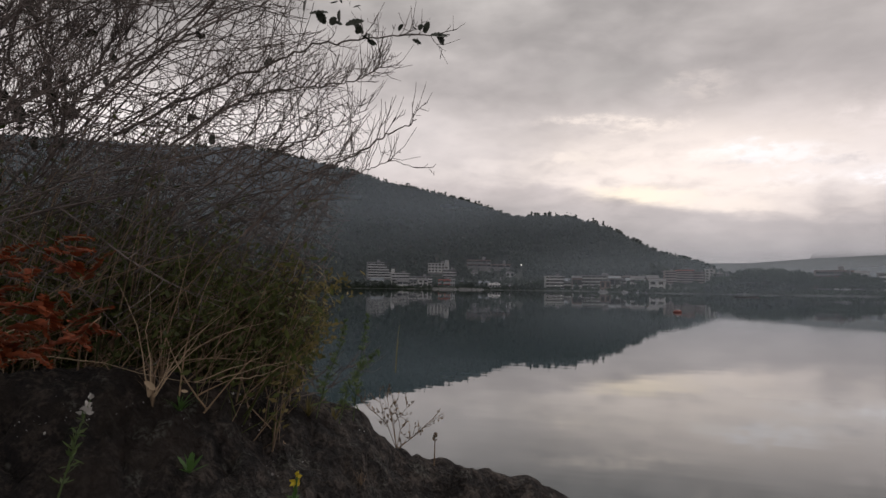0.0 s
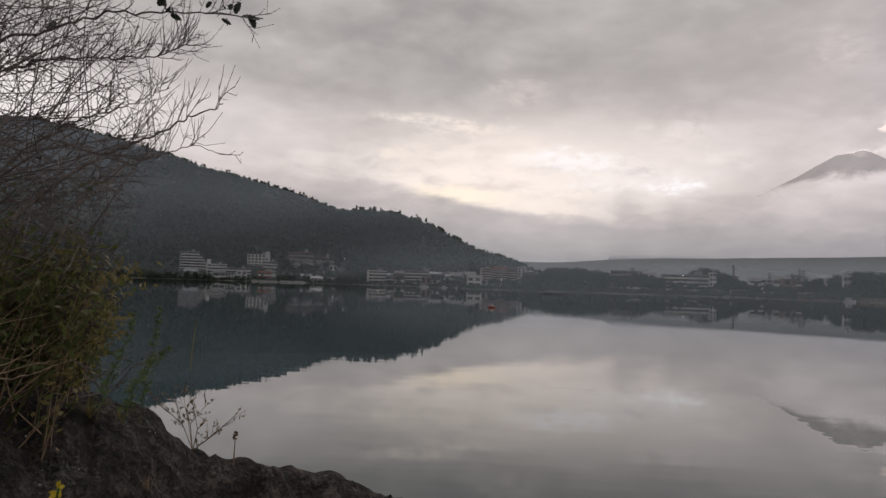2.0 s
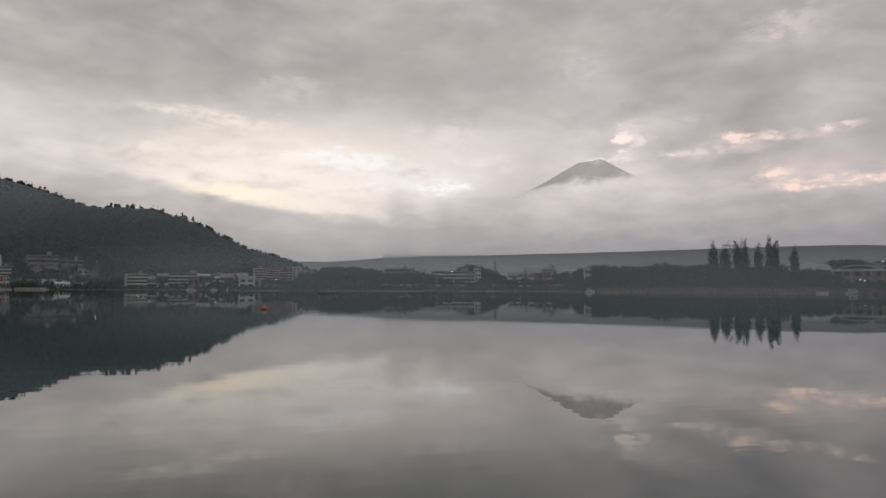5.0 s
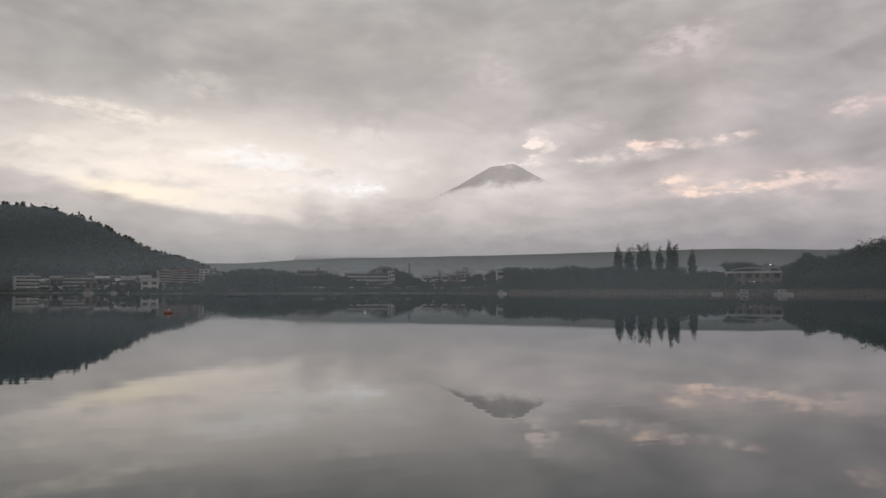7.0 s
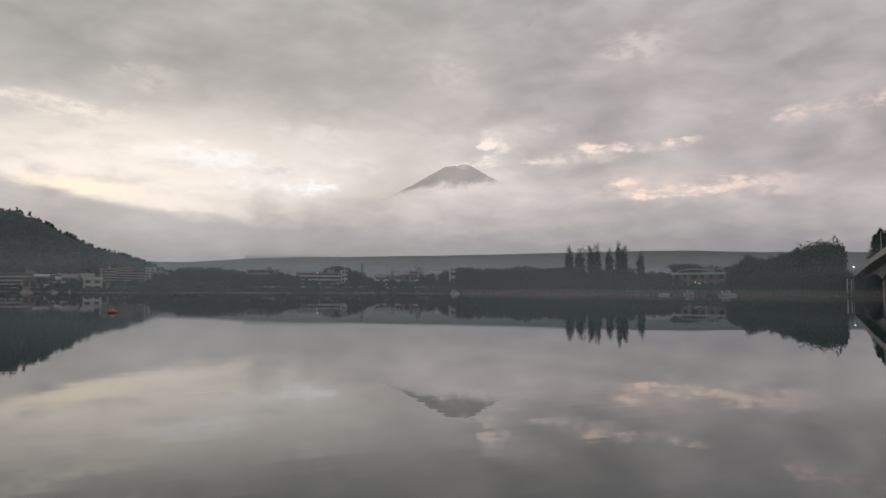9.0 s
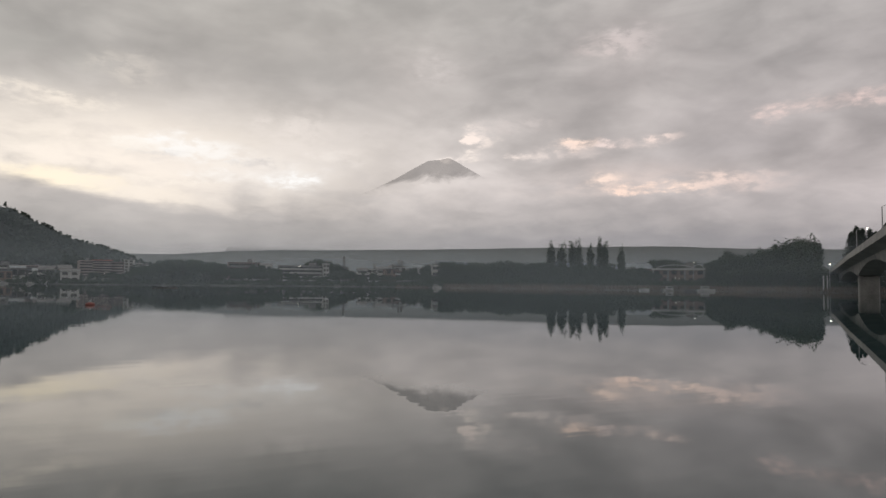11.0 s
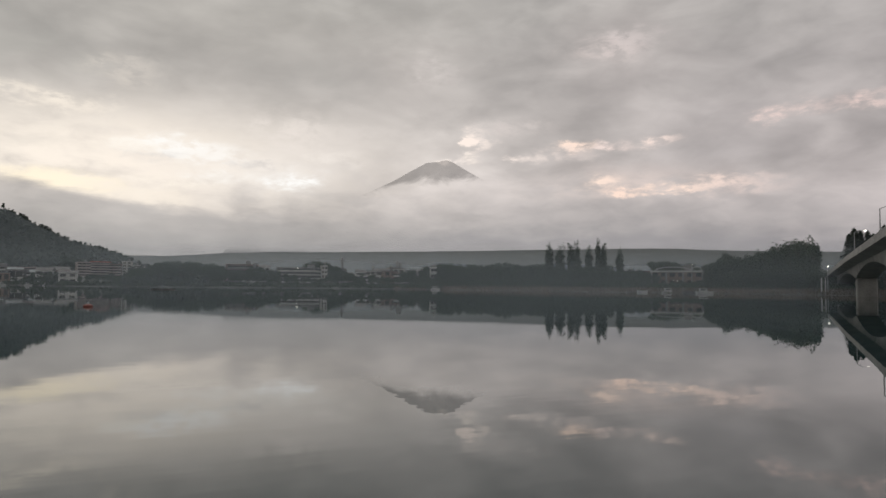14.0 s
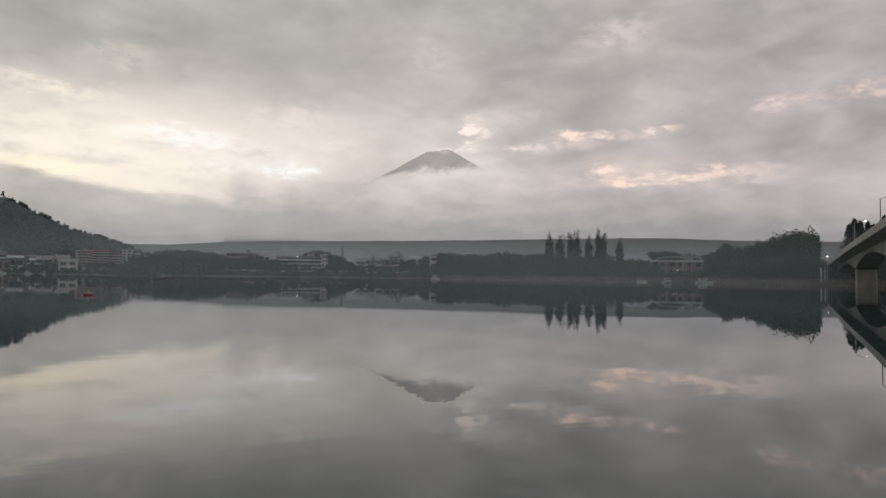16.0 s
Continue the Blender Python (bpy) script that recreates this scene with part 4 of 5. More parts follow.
boat("tour_boat", "white launch moored near the reeds", 45.45, 306, 4.0, 1.8, M_BOAT, True)
boat("tour_boat", "white covered boat drawn up on the beach", 66.95, 250, 5.6, 2.0, M_BOAT, True)
boat("rowing_boat", "dark open boat on the beach", 65.9, 252, 5.0, 1.8, M_ROOF, False)
boat("tour_boat", "white covered boat on the beach by the hall", 64.3, 268, 5.2, 1.9, M_BOAT, True, 70)
boat("rowing_boat", "small white open boat on the beach", 62.3, 268, 3.6, 1.4, M_BOAT, False)
def buoy():
    bm = bmesh.new()
    bmesh.ops.create_uvsphere(bm, u_segments=16, v_segments=10, radius=0.28)
    bmesh.ops.scale(bm, vec=(1.35, 1, 0.62), verts=bm.verts)
    top = new("mooring_buoy")
    part("float", bm, M_BUOY, top)
    v, f = [], []
    limb(v, f, [(0, 0, 0.18), (0, 0, 0.34)], [0.08, 0.07], 8)
    put("ring", mesh_of("ring", v, f), M_STEEL, top)
    top.location = bearing(18.9, 62, 0.06)
    tagged(top, "faded red mooring buoy floating on the lake", "buoy")


buoy()
hotel("house", "small white house behind the shore trees", 45.0, 45.45, 1.5, 372, 3, M_WHITE, 8, M_WHITE, deep=6)
boat("moored_barge", "long low white pontoon on the lake", 23.9, 225, 7.0, 1.2, M_GREY, False, 90, 0.0, 0.35)


def street_lamp(name, label, at_point, tall, arm, lit=True, head=0.35, turn=0.0):
    top = new(name)
    v, f = [], []
    limb(v, f, [(0, 0, -0.3), (0, 0, tall * 0.6), (0, 0, tall * 0.93), (arm * 0.4, 0, tall), (arm, 0, tall * 1.01)], [0.11, 0.09, 0.075, 0.06, 0.05], 8)
    pole = put("pole", mesh_of("pole", v, f, True), M_STEEL, top)
    bm = bmesh.new()
    bmesh.ops.create_icosphere(bm, subdivisions=2, radius=head)
    bmesh.ops.scale(bm, vec=(1.3, 0.8, 0.55), verts=bm.verts)
    bmesh.ops.translate(bm, vec=(arm, 0, tall * 1.01 - 0.1), verts=bm.verts)
    part("lamp_head", bm, M_LAMP if lit else M_STEEL, pole)
    top.location, top.rotation_euler = at_point, (0, 0, radians(turn))
    return tagged(top, label, "street lamp", "street lamps")


for az, dist, tall, size in ((13.0, 628, 4, 0.25), (15.9, 603, 4, 0.3), (16.2, 603, 3.5, 0.28), (16.6, 603, 4, 0.26), (16.85, 603, 3.6, 0.25), (9.3, 632, 3.5, 0.22), (9.8, 632, 3.5, 0.22), (19.6, 545, 2.4, 0.2), (34.0, 480, 10.0, 0.3), (64.6, 309, 3.0, 0.16), (64.9, 309, 2.6, 0.16), (66.0, 309, 9.5, 0.16)):
    street_lamp("street_lamp", "lit lamp post on the far shore", bearing(az, dist, land(az, dist)), tall, 0.6, True, size)
street_lamp("street_lamp", "single lit lamp post high on the hillside", bearing(6.5, 800, land(6.5, 800)), max(3.0, height(1.95, 800) - land(6.5, 800)), 0.6, True, 0.4)


# ---- the bridge ----
M_CONCRETE = surface("bridge_concrete", (0.19, 0.19, 0.19), (0.33, 0.325, 0.315), 0.25, 12.0, 0.85, 0.2)


def bridge():
    a, b = Vector((261.4, 67.6, 0)), Vector((114.8, 22.3, 0))
    along = (b - a).normalized()
    across = Vector((along.y, -along.x, 0)) * -1
    if across.dot(Vector((0, 1, 0))) > 0:
        across = -across
    span = (b - a).length
    top = new("road_bridge")
    tagged(top, "pale concrete arched road bridge over the lake", "bridge")
    deck_z = [(-40, 6.6), (0, 7.4), (0.5 * span, 9.0), (0.916 * span, 9.8), (span, 10.0), (230, 10.2)]
    piers = (-0.06 * span, 0.43 * span, 0.86 * span, 1.29 * span)

    def under(s):
        gap = min(abs(s - p) for p in piers)
        return lerp(deck_z, s) - 1.7 - 2.4 * max(0.0, 1 - gap / (0.2 * span)) ** 1.7

    stations = np.linspace(-34, 214, 125)
    v, f = [], []
    for s in stations:
        p = a + along * s
        zt, zb = lerp(deck_z, s), under(s)
        for off, z in ((-0.2, zt), (-0.2, zt - 0.45), (2.3, zt - 0.95), (2.6, zb), (7.4, zb), (7.7, zt - 0.95), (10.2, zt - 0.45), (10.2, zt)):
            q = p + across * off
            v.append((q.x, q.y, z))
    for i in range(len(stations) - 1):
        for j in range(8):
            q0, q1 = i * 8 + j, i * 8 + (j + 1) % 8
            f.append((q0, q1, q1 + 8, q0 + 8))
    f += [tuple(range(8)), tuple(range(len(v) - 8, len(v)))[::-1]]
    put("deck_girder", mesh_of("deck_girder", v, f), M_CONCRETE, top)
    for off in (-0.1, 9.8):
        v, f = [], []
        for s in stations:
            p = a + along * s + across * off
            q = p + across * 0.3
            z = lerp(deck_z, s)
            v += [(p.x, p.y, z), (q.x, q.y, z), (q.x, q.y, z + 0.95), (p.x, p.y, z + 0.95)]
        for i in range(len(stations) - 1):
            for j in range(4):
                q0, q1 = i * 4 + j, i * 4 + (j + 1) % 4
                f.append((q0, q1, q1 + 4, q0 + 4))
        f += [(0, 1, 2, 3), tuple(range(len(v) - 4, len(v)))[::-1]]
        put("parapet", mesh_of("parapet", v, f), M_CONCRETE, top)
    for s in piers:
        p = a + along * s + across * 5.0
        z1 = under(s)
        ob = part("pier", box_bm((2.4, 4.6, z1 + 3.0), (0, 0, (z1 - 3.0) / 2 + 0.02), 0.25), M_CONCRETE, top)
        ob.matrix_basis = Matrix.Translation(p) @ Matrix.Rotation(math.atan2(along.y, along.x), 4, "Z")
    for s, tall, lit in ((0.62 * span, 5.2, True), (0.93 * span, 4.8, False), (1.25 * span, 6.2, True)):
        p = a + along * s + across * 0.4
        street_lamp("street_lamp", "tall lamp post on the bridge parapet", (p.x, p.y, lerp(deck_z, s) + 0.3), tall, 2.0, lit, 0.17, -78.0)
    p = a + along * -6 + across * 12
    street_lamp("street_lamp", "lit lamp post at the end of the bridge", bearing(75.35, 268, land(75.35, 268)), 8.3, 0.4, True, 0.26)
    for az in (74.95, 75.2):
        post = part("gate_post", box_bm((0.34, 0.34, 5.4), (0, 0, 2.4), 0.05), M_WHITE)
        post.location = bearing(az, 259, land(az, 259) - 0.3)
        tagged(post, "pale concrete post beside the bridge end", "post", "posts at the bridge end")


bridge()

# ---- the rocky bank at the camera's feet ----
# azimuth, elevation of the bank's crest and its distance
CREST = [(-180, -14.0, 2.6), (-90, -8.0, 2.4), (-60, -5.6, 2.4), (-32.6, -6.3, 2.4), (-26, -6.2, 2.4), (-19.4, -7.3, 2.5), (-12.9, -8.5, 2.7), (-10.2, -9.1, 2.8), (-7.6, -9.5, 2.9), (-6.7, -9.95, 2.92), (-5.3, -11.4, 2.95),
         (-3.8, -12.9, 3.0), (-0.3, -13.8, 3.1), (4.0, -14.4, 3.15), (7.3, -15.1, 3.2), (10.0, -16.0, 3.2), (12.0, -17.0, 3.2), (20, -19.5, 3.1), (40, -24, 3.0), (120, -24, 3.0), (180, -14, 2.6)]


def crest(az):
    el = lerp([(a, e) for a, e, _ in CREST], az)
    d = lerp([(a, r) for a, _, r in CREST], az)
    return d, height(el, d)


def bank(az, r):
    d, zs = crest(az)
    if r < d:
        k = r / d
        z = 0.4 + (zs - 0.4) * (0.75 * k + 0.25 * k ** 3)
    else:
        flat = 1.7 if az < -14 else max(0.0, 1.7 * (-9 - az) / 5)
        if abs(az) > 70:
            flat = max(flat, (abs(az) - 70) * 0.5)
        x = r - d
        z = zs - 0.16 * min(x, flat) - 0.75 * max(0.0, x - flat)
    return max(z, -1.2)


def bank_mesh():
    azs = list(np.arange(-180, -64, 4.0)) + list(np.arange(-64, 32, 0.45)) + list(np.arange(32, 180, 4.0))
    rs = [0.02, 0.4, 0.8] + list(np.linspace(1.0, 4.2, 74)) + [4.6, 5.2, 6.0, 7.0, 9.0, 12.0]
    verts = []
    for a in azs:
        d, _ = crest(a)
        for r in rs:
            p = bearing(a, r, bank(a, r))
            if r > 0.9:
                n1 = noise.fractal(p * 1.7, 1.0, 2.0, 3)
                n2 = noise.fractal(p * 6.5, 0.9, 2.1, 4)
                n3 = noise.fractal(p * 22.0, 0.8, 2.0, 3)
                k = 1.0 if r < d - 0.1 else 0.45
                p.z += k * (0.05 * n1 + 0.06 * n2 + 0.034 * n3)
            verts.append(p)
    m, k = len(rs), len(azs)
    faces = [(i * m + j, ((i + 1) % k) * m + j, ((i + 1) % k) * m + j + 1, i * m + j + 1) for i in range(k) for j in range(m - 1)]
    return mesh_of("rocky_bank", verts, faces, True)


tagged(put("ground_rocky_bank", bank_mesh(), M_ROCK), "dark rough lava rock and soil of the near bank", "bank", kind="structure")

# ---- shrubs and weeds on the bank ----
M_TWIG = surface("bare_twigs", (0.08, 0.068, 0.062), (0.28, 0.235, 0.21), 5.0, 6.0, 0.85)
M_STALK = surface("dry_stalks", (0.055, 0.035, 0.024), (0.52, 0.37, 0.23), 3.0, 6.0, 0.8, island=True)
M_STRAW = surface("pale_straw", (0.30, 0.22, 0.13), (0.62, 0.48, 0.32), 6.0, 6.0, 0.8, island=True)
# inner stems of the thicket: shade is put into this darker brown
M_SHADESTEM = surface("dark_stems", (0.024, 0.015, 0.012), (0.16, 0.105, 0.075), 4.0, 6.0, 0.85, island=True)
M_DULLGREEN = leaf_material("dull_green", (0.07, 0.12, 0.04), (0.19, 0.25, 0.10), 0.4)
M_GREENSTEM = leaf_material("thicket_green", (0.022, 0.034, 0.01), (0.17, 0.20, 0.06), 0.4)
M_OLIVE = leaf_material("olive_leaves", (0.08, 0.085, 0.025), (0.34, 0.27, 0.10), 0.35)
M_GRASS = leaf_material("fresh_grass", (0.06, 0.14, 0.035), (0.17, 0.32, 0.09), 0.4)
M_ORANGE = leaf_material("autumn_leaves", (0.13, 0.028, 0.012), (0.50, 0.13, 0.045), 0.3)
M_DARKLEAF = leaf_material("dull_leaves", (0.02, 0.025, 0.015), (0.05, 0.06, 0.04), 0.15)
M_PALE = surface("pale_petals", (0.45, 0.43, 0.40), (0.75, 0.73, 0.70), 8.0, 5.0, 0.8)
M_YELLOW = leaf_material("yellow_petals", (0.55, 0.42, 0.02), (0.8, 0.68, 0.08), 0.3)
nrng = np.random.default_rng(21)


class Tubes:
    """Many thin tapered stems gathered into arrays."""

    def __init__(self, sides=3):
        self.v, self.f, self.n, self.sides = [], [], 0, sides

    def add(self, path, r0, r1):
        p = np.asarray(path, dtype=float)
        m, s = len(p), self.sides
        d = np.gradient(p, axis=0)
        d /= np.linalg.norm(d, axis=1)[:, None] + 1e-9
        a = np.cross(d, (0.31, 0.77, 0.55))
        a /= np.linalg.norm(a, axis=1)[:, None] + 1e-9
        b = np.cross(d, a)
        r = np.linspace(r0, r1, m)[:, None]
        rows = [p + (a * math.cos(2 * math.pi * k / s) + b * math.sin(2 * math.pi * k / s)) * r for k in range(s)]
        self.v.append(np.stack(rows, 1).reshape(-1, 3))
        i, k = np.meshgrid(np.arange(m - 1), np.arange(s), indexing="ij")
        q0, q1 = i * s + k, i * s + (k + 1) % s
        self.f.append(np.stack([q0, q1, q1 + s, q0 + s], -1).reshape(-1, 4) + self.n)
        self.n += m * s

    def mesh(self, name):
        return mesh_np(name, np.concatenate(self.v), np.concatenate(self.f), True)


class Leaves:
    """Many small folded leaves gathered into arrays."""

    def __init__(self):
        self.v, self.n = [], 0

    def add(self, p, way, side, length, wide):
        p, way, side = np.asarray(p), np.asarray(way), np.asarray(side)
        self.v.append(np.stack([p, p + way * length * 0.5 + side * wide, p + way * length, p + way * length * 0.5 - side * wide]))
        self.n += 1

    def mesh(self, name):
        v = np.concatenate(self.v)
        return mesh_np(name, v, np.arange(len(v)).reshape(-1, 4))


def unit(v):
    v = np.asarray(v, dtype=float)
    return v / (np.linalg.norm(v) + 1e-9)


def spot(azel, dist):
    return np.array(bearing(azel[0], dist, EYE + dist * math.tan(radians(azel[1]))))


# how far the shrub reaches to the open water, by elevation
REACH = [(-10, -11.5), (-5, -10), (0, -7.6), (3, -8.2), (6, -7.6), (9, -6.0), (12, -5.0), (14, -5.5), (17, -7.0), (20, -9.0), (24, -9.5), (40, -12)]
RIGHT = np.array((math.cos(radians(-20)), -math.sin(radians(-20)), 0.0))
AWAY = np.array((math.sin(radians(-20)), math.cos(radians(-20)), 0.0))
UP = np.array((0.0, 0.0, 1.0))


def inside(p, slack):
    az = math.degrees(math.atan2(p[0], p[1]))
    el = math.degrees(math.atan2(p[2] - EYE, math.hypot(p[0], p[1])))
    return az < lerp(REACH, el) - slack


def grow(p, way, length, steps, bend, jitter, slack):
    path = [np.array(p)]
    way = unit(way)
    for _ in range(steps):
        way = unit(way + bend / steps + nrng.normal(size=3) * jitter)
        q = path[-1] + way * length / steps
        if not inside(q, slack) or math.hypot(q[0], q[1]) < 1.5:
            break
        path.append(q)
    return np.array(path)


def turned(way, angle):
    side = unit(np.cross(way, nrng.normal(size=3)))
    return unit(np.asarray(way) * math.cos(angle) + side * math.sin(angle))


def bare_shrub(holder):
    for i in range(74):
        stems = twigs = Tubes(4)
        az, d = nrng.choice([nrng.uniform(-66, -32), nrng.uniform(-40, -16)], p=[0.8, 0.2]), nrng.uniform(2.5, 3.4)
        foot = np.array(bearing(az, d, bank(az, d) - 0.03))
        angle = radians(nrng.uniform(28, 82))
        way = RIGHT * math.cos(angle) + UP * math.sin(angle) + AWAY * nrng.normal() * 0.16
        slack = abs(nrng.normal()) * 2.5
        stem = grow(foot, way, nrng.uniform(1.3, 3.0), 16, RIGHT * nrng.uniform(0.2, 0.9) - UP * nrng.uniform(-0.1, 0.25), 0.03, slack)
        if len(stem) < 5:
            continue
        r = nrng.uniform(0.0028, 0.0062)
        stems.add(stem, r, r * 0.3)
        for j in range(4, len(stem) - 1):
            for _ in range(2 if nrng.random() < 0.35 else 1):
                way2 = turned(stem[j + 1] - stem[j], radians(nrng.uniform(12, 38)))
                way2 = unit(way2 - AWAY * way2.dot(AWAY) * 0.5 + RIGHT * 0.3)
                if stem[j][2] < 2.1 and nrng.random() < 0.6:
                    continue
                twig = grow(stem[j], way2, nrng.uniform(0.3, 0.8), 9, RIGHT * nrng.uniform(0.0, 0.6) + UP * nrng.uniform(-0.3, 0.5), 0.06, slack * 0.6)
                if len(twig) < 3:
                    continue
                twigs.add(twig, r * 0.42, 0.0011)
                for k in range(2, len(twig) - 1, 2):
                    way3 = turned(twig[k + 1] - twig[k], radians(nrng.uniform(18, 45)))
                    bit = grow(twig[k], way3, nrng.uniform(0.06, 0.22), 4, UP * 0.35, 0.07, slack * 0.3)
                    if len(bit) > 2:
                        twigs.add(bit, 0.0014, 0.0008)
        put("branch", stems.mesh("branch"), M_TWIG, holder)


def led_branch(points, dist, r0, r1, sprays, reach):
    """A branch led through given directions, with upright sprays of twigs."""
    stems = twigs = Tubes(4)
    knots = np.array([spot(p, dist + 0.02 * i) for i, p in enumerate(points)])
    t = np.linspace(0, len(knots) - 1, 6 * len(knots))
    path = np.stack([np.interp(t, np.arange(len(knots)), knots[:, k]) for k in range(3)], 1)
    path[1:-1] += nrng.normal(size=(len(path) - 2, 3)) * 0.004
    stems.add(path, r0, r1)
    for _ in range(sprays):
        i = nrng.integers(2, len(path) - 1)
        w = unit(path[i] - path[i - 1])
        way = unit(w * 0.6 + UP * nrng.uniform(-0.2, 1.0) + nrng.normal(size=3) * 0.25)
        p, n = path[i], 5
        bit = [p]
        for _ in range(n):
            way = unit(way + nrng.normal(size=3) * 0.15 + UP * 0.08)
            bit.append(bit[-1] + way * nrng.uniform(0.5, 1.0) * reach / n)
        twigs.add(bit, 0.0018, 0.0009)
        for k in (2, 3, 4):
            w2 = unit(way + nrng.normal(size=3) * 0.5)
            twigs.add([bit[k], bit[k] + w2 * 0.03 * nrng.uniform(0.5, 2), bit[k] + (w2 + UP * 0.3) * 0.06 * nrng.uniform(0.5, 2)], 0.0013, 0.0008)
    put("branch", stems.mesh("branch"), M_TWIG, shrub)


shrub = new("bare_shrub")
shrub.location = (0, 0, 0)
tagged(shrub, "bare leaning shrub with dense thin brown twigs", "shrub")
bare_shrub(shrub)
LEAFY = [(-26.06, 11.06), (-21.34, 14.09), (-17.13, 16.44), (-13.60, 18.05), (-11.24, 19.22), (-7.13, 20.04), (-3.31, 20.50), (0.34, 20.57)]
led_branch(LEAFY, 2.6, 0.006, 0.0022, 34, 0.11)
led_branch([(-22.05, 10.59), (-17.93, 13.99), (-14.43, 15.51), (-10.79, 16.21), (-8.00, 16.63), (-6.36, 17.33), (-5.18, 18.17)], 2.7, 0.005, 0.0015, 60, 0.12)
led_branch([(-16.33, 3.82), (-13.31, 7.13), (-10.62, 9.17), (-7.87, 10.57), (-5.55, 12.22), (-3.90, 13.00), (-2.39, 13.86)], 2.5, 0.006, 0.002, 16, 0.12)
led_branch([(-16.88, 7.87), (-13.41, 11.13), (-10.70, 12.28), (-8.40, 13.52), (-6.45, 14.64)], 2.7, 0.004, 0.0014, 26, 0.10)
led_branch([(-12.37, 5.79), (-9.68, 8.20), (-6.44, 9.70), (-4.57, 10.45), (-1.80, 9.90)], 2.6, 0.003, 0.0013, 14, 0.10)
led_branch([(-27.67, 13.34), (-23.12, 17.64), (-19.00, 20.22), (-15.08, 22.11), (-11.93, 24.25)], 2.6, 0.006, 0.002, 30, 0.14)
led_branch([(-12.08, -6.14), (-10.22, -8.40), (-8.43, -6.84), (-6.14, -6.16)], 2.7, 0.004, 0.0015, 8, 0.08)


# boughs rising out of the thick of the shrub
for _ in range(17):
    a0, a1 = nrng.uniform(-40, -29), nrng.uniform(-34, -20)
    e0, e1 = nrng.uniform(7, 12), nrng.uniform(21, 29)
    led_branch([(a0 + (a1 - a0) * k ** 1.3, e0 + (e1 - e0) * k) for k in (0, 0.2, 0.4, 0.6, 0.8, 1.0)], nrng.uniform(2.3, 3.0), 0.0048, 0.002, 44, 0.16)


def lobed_leaf(length, wide, teeth):
    """A thin leaf with a wavy, toothed outline, cupped along its midrib."""
    pts = []
    for k in range(teeth * 2 + 1):
        s = k / (teeth * 2)
        w = wide * math.sin(math.pi * min(1, s * 0.96 + 0.04)) ** 0.6 * (1.0 if k % 2 else 0.76)
        pts.append((s * length, w))
    v = [(x, 0, 0.0) for x, _ in pts] + [(x, w, 0.25 * w) for x, w in pts] + [(x, -w, 0.25 * w) for x, w in pts]
    n = len(pts)
    f = []
    for i in range(n - 1):
        f += [(i, i + 1, n + i + 1, n + i), (i + 1, i, 2 * n + i, 2 * n + i + 1)]
    return mesh_of("leaf", v, f, True)


leaf_me = [lobed_leaf(0.105, 0.042, 5), lobed_leaf(0.09, 0.024, 4), lobed_leaf(0.075, 0.032, 4)]
for px, kind, tilt, size in (((-11.49, 21.74), 0, 8, 0.95), ((-8.48, 21.11), 0, 18, 1.0), ((-7.14, 20.42), 2, -30, 0.9), ((-8.80, 22.77), 1, 115, 0.8), ((-9.75, 21.03), 2, 60, 0.7), ((-4.04, 20.90), 2, 50, 0.6),
                             ((-2.26, 20.96), 2, 70, 0.5), ((-2.83, 20.25), 1, -25, 0.6), ((-1.29, 20.63), 0, 0, 0.9), ((-7.89, 22.41), 1, 20, 0.5), ((-6.65, 20.02), 1, -20, 0.6)):
    for turn, shrink, shift in ((0, 0.72, 0.0), (55, 0.55, 0.028), (-70, 0.5, -0.024)):
        ob = put("leaf", leaf_me[kind], M_DARKLEAF, shrub, "dark withered leaf")
        p = spot(px, 2.62) + np.array((shift, 0.0, abs(shift) * 0.4 - 0.008)) * size
        ob.matrix_basis = Matrix.Translation(p) @ Matrix.Rotation(radians(8 + turn * 0.5), 4, "Z") @ Matrix.Rotation(radians(turn - tilt), 4, "Y") @ Matrix.Rotation(radians(60 + nrng.normal() * 30), 4, "X") @ Matrix.Scale(size * shrink, 4)
for _ in range(44):
    az, el = nrng.uniform(-36, -15), nrng.choice([nrng.uniform(9, 14), nrng.uniform(14, 22)])
    if nrng.random() < 0.5:
        az, el = nrng.uniform(-34, -29), nrng.uniform(9, 13.5)
    ob = put("leaf", leaf_me[int(nrng.integers(3))], M_DARKLEAF, shrub)
    ob.matrix_basis = Matrix.Translation(spot((az, el), nrng.uniform(2.4, 2.9))) @ Euler(nrng.uniform(0, 6.28, 3).tolist()).to_matrix().to_4x4() @ Matrix.Scale(nrng.uniform(0.35, 0.75), 4)


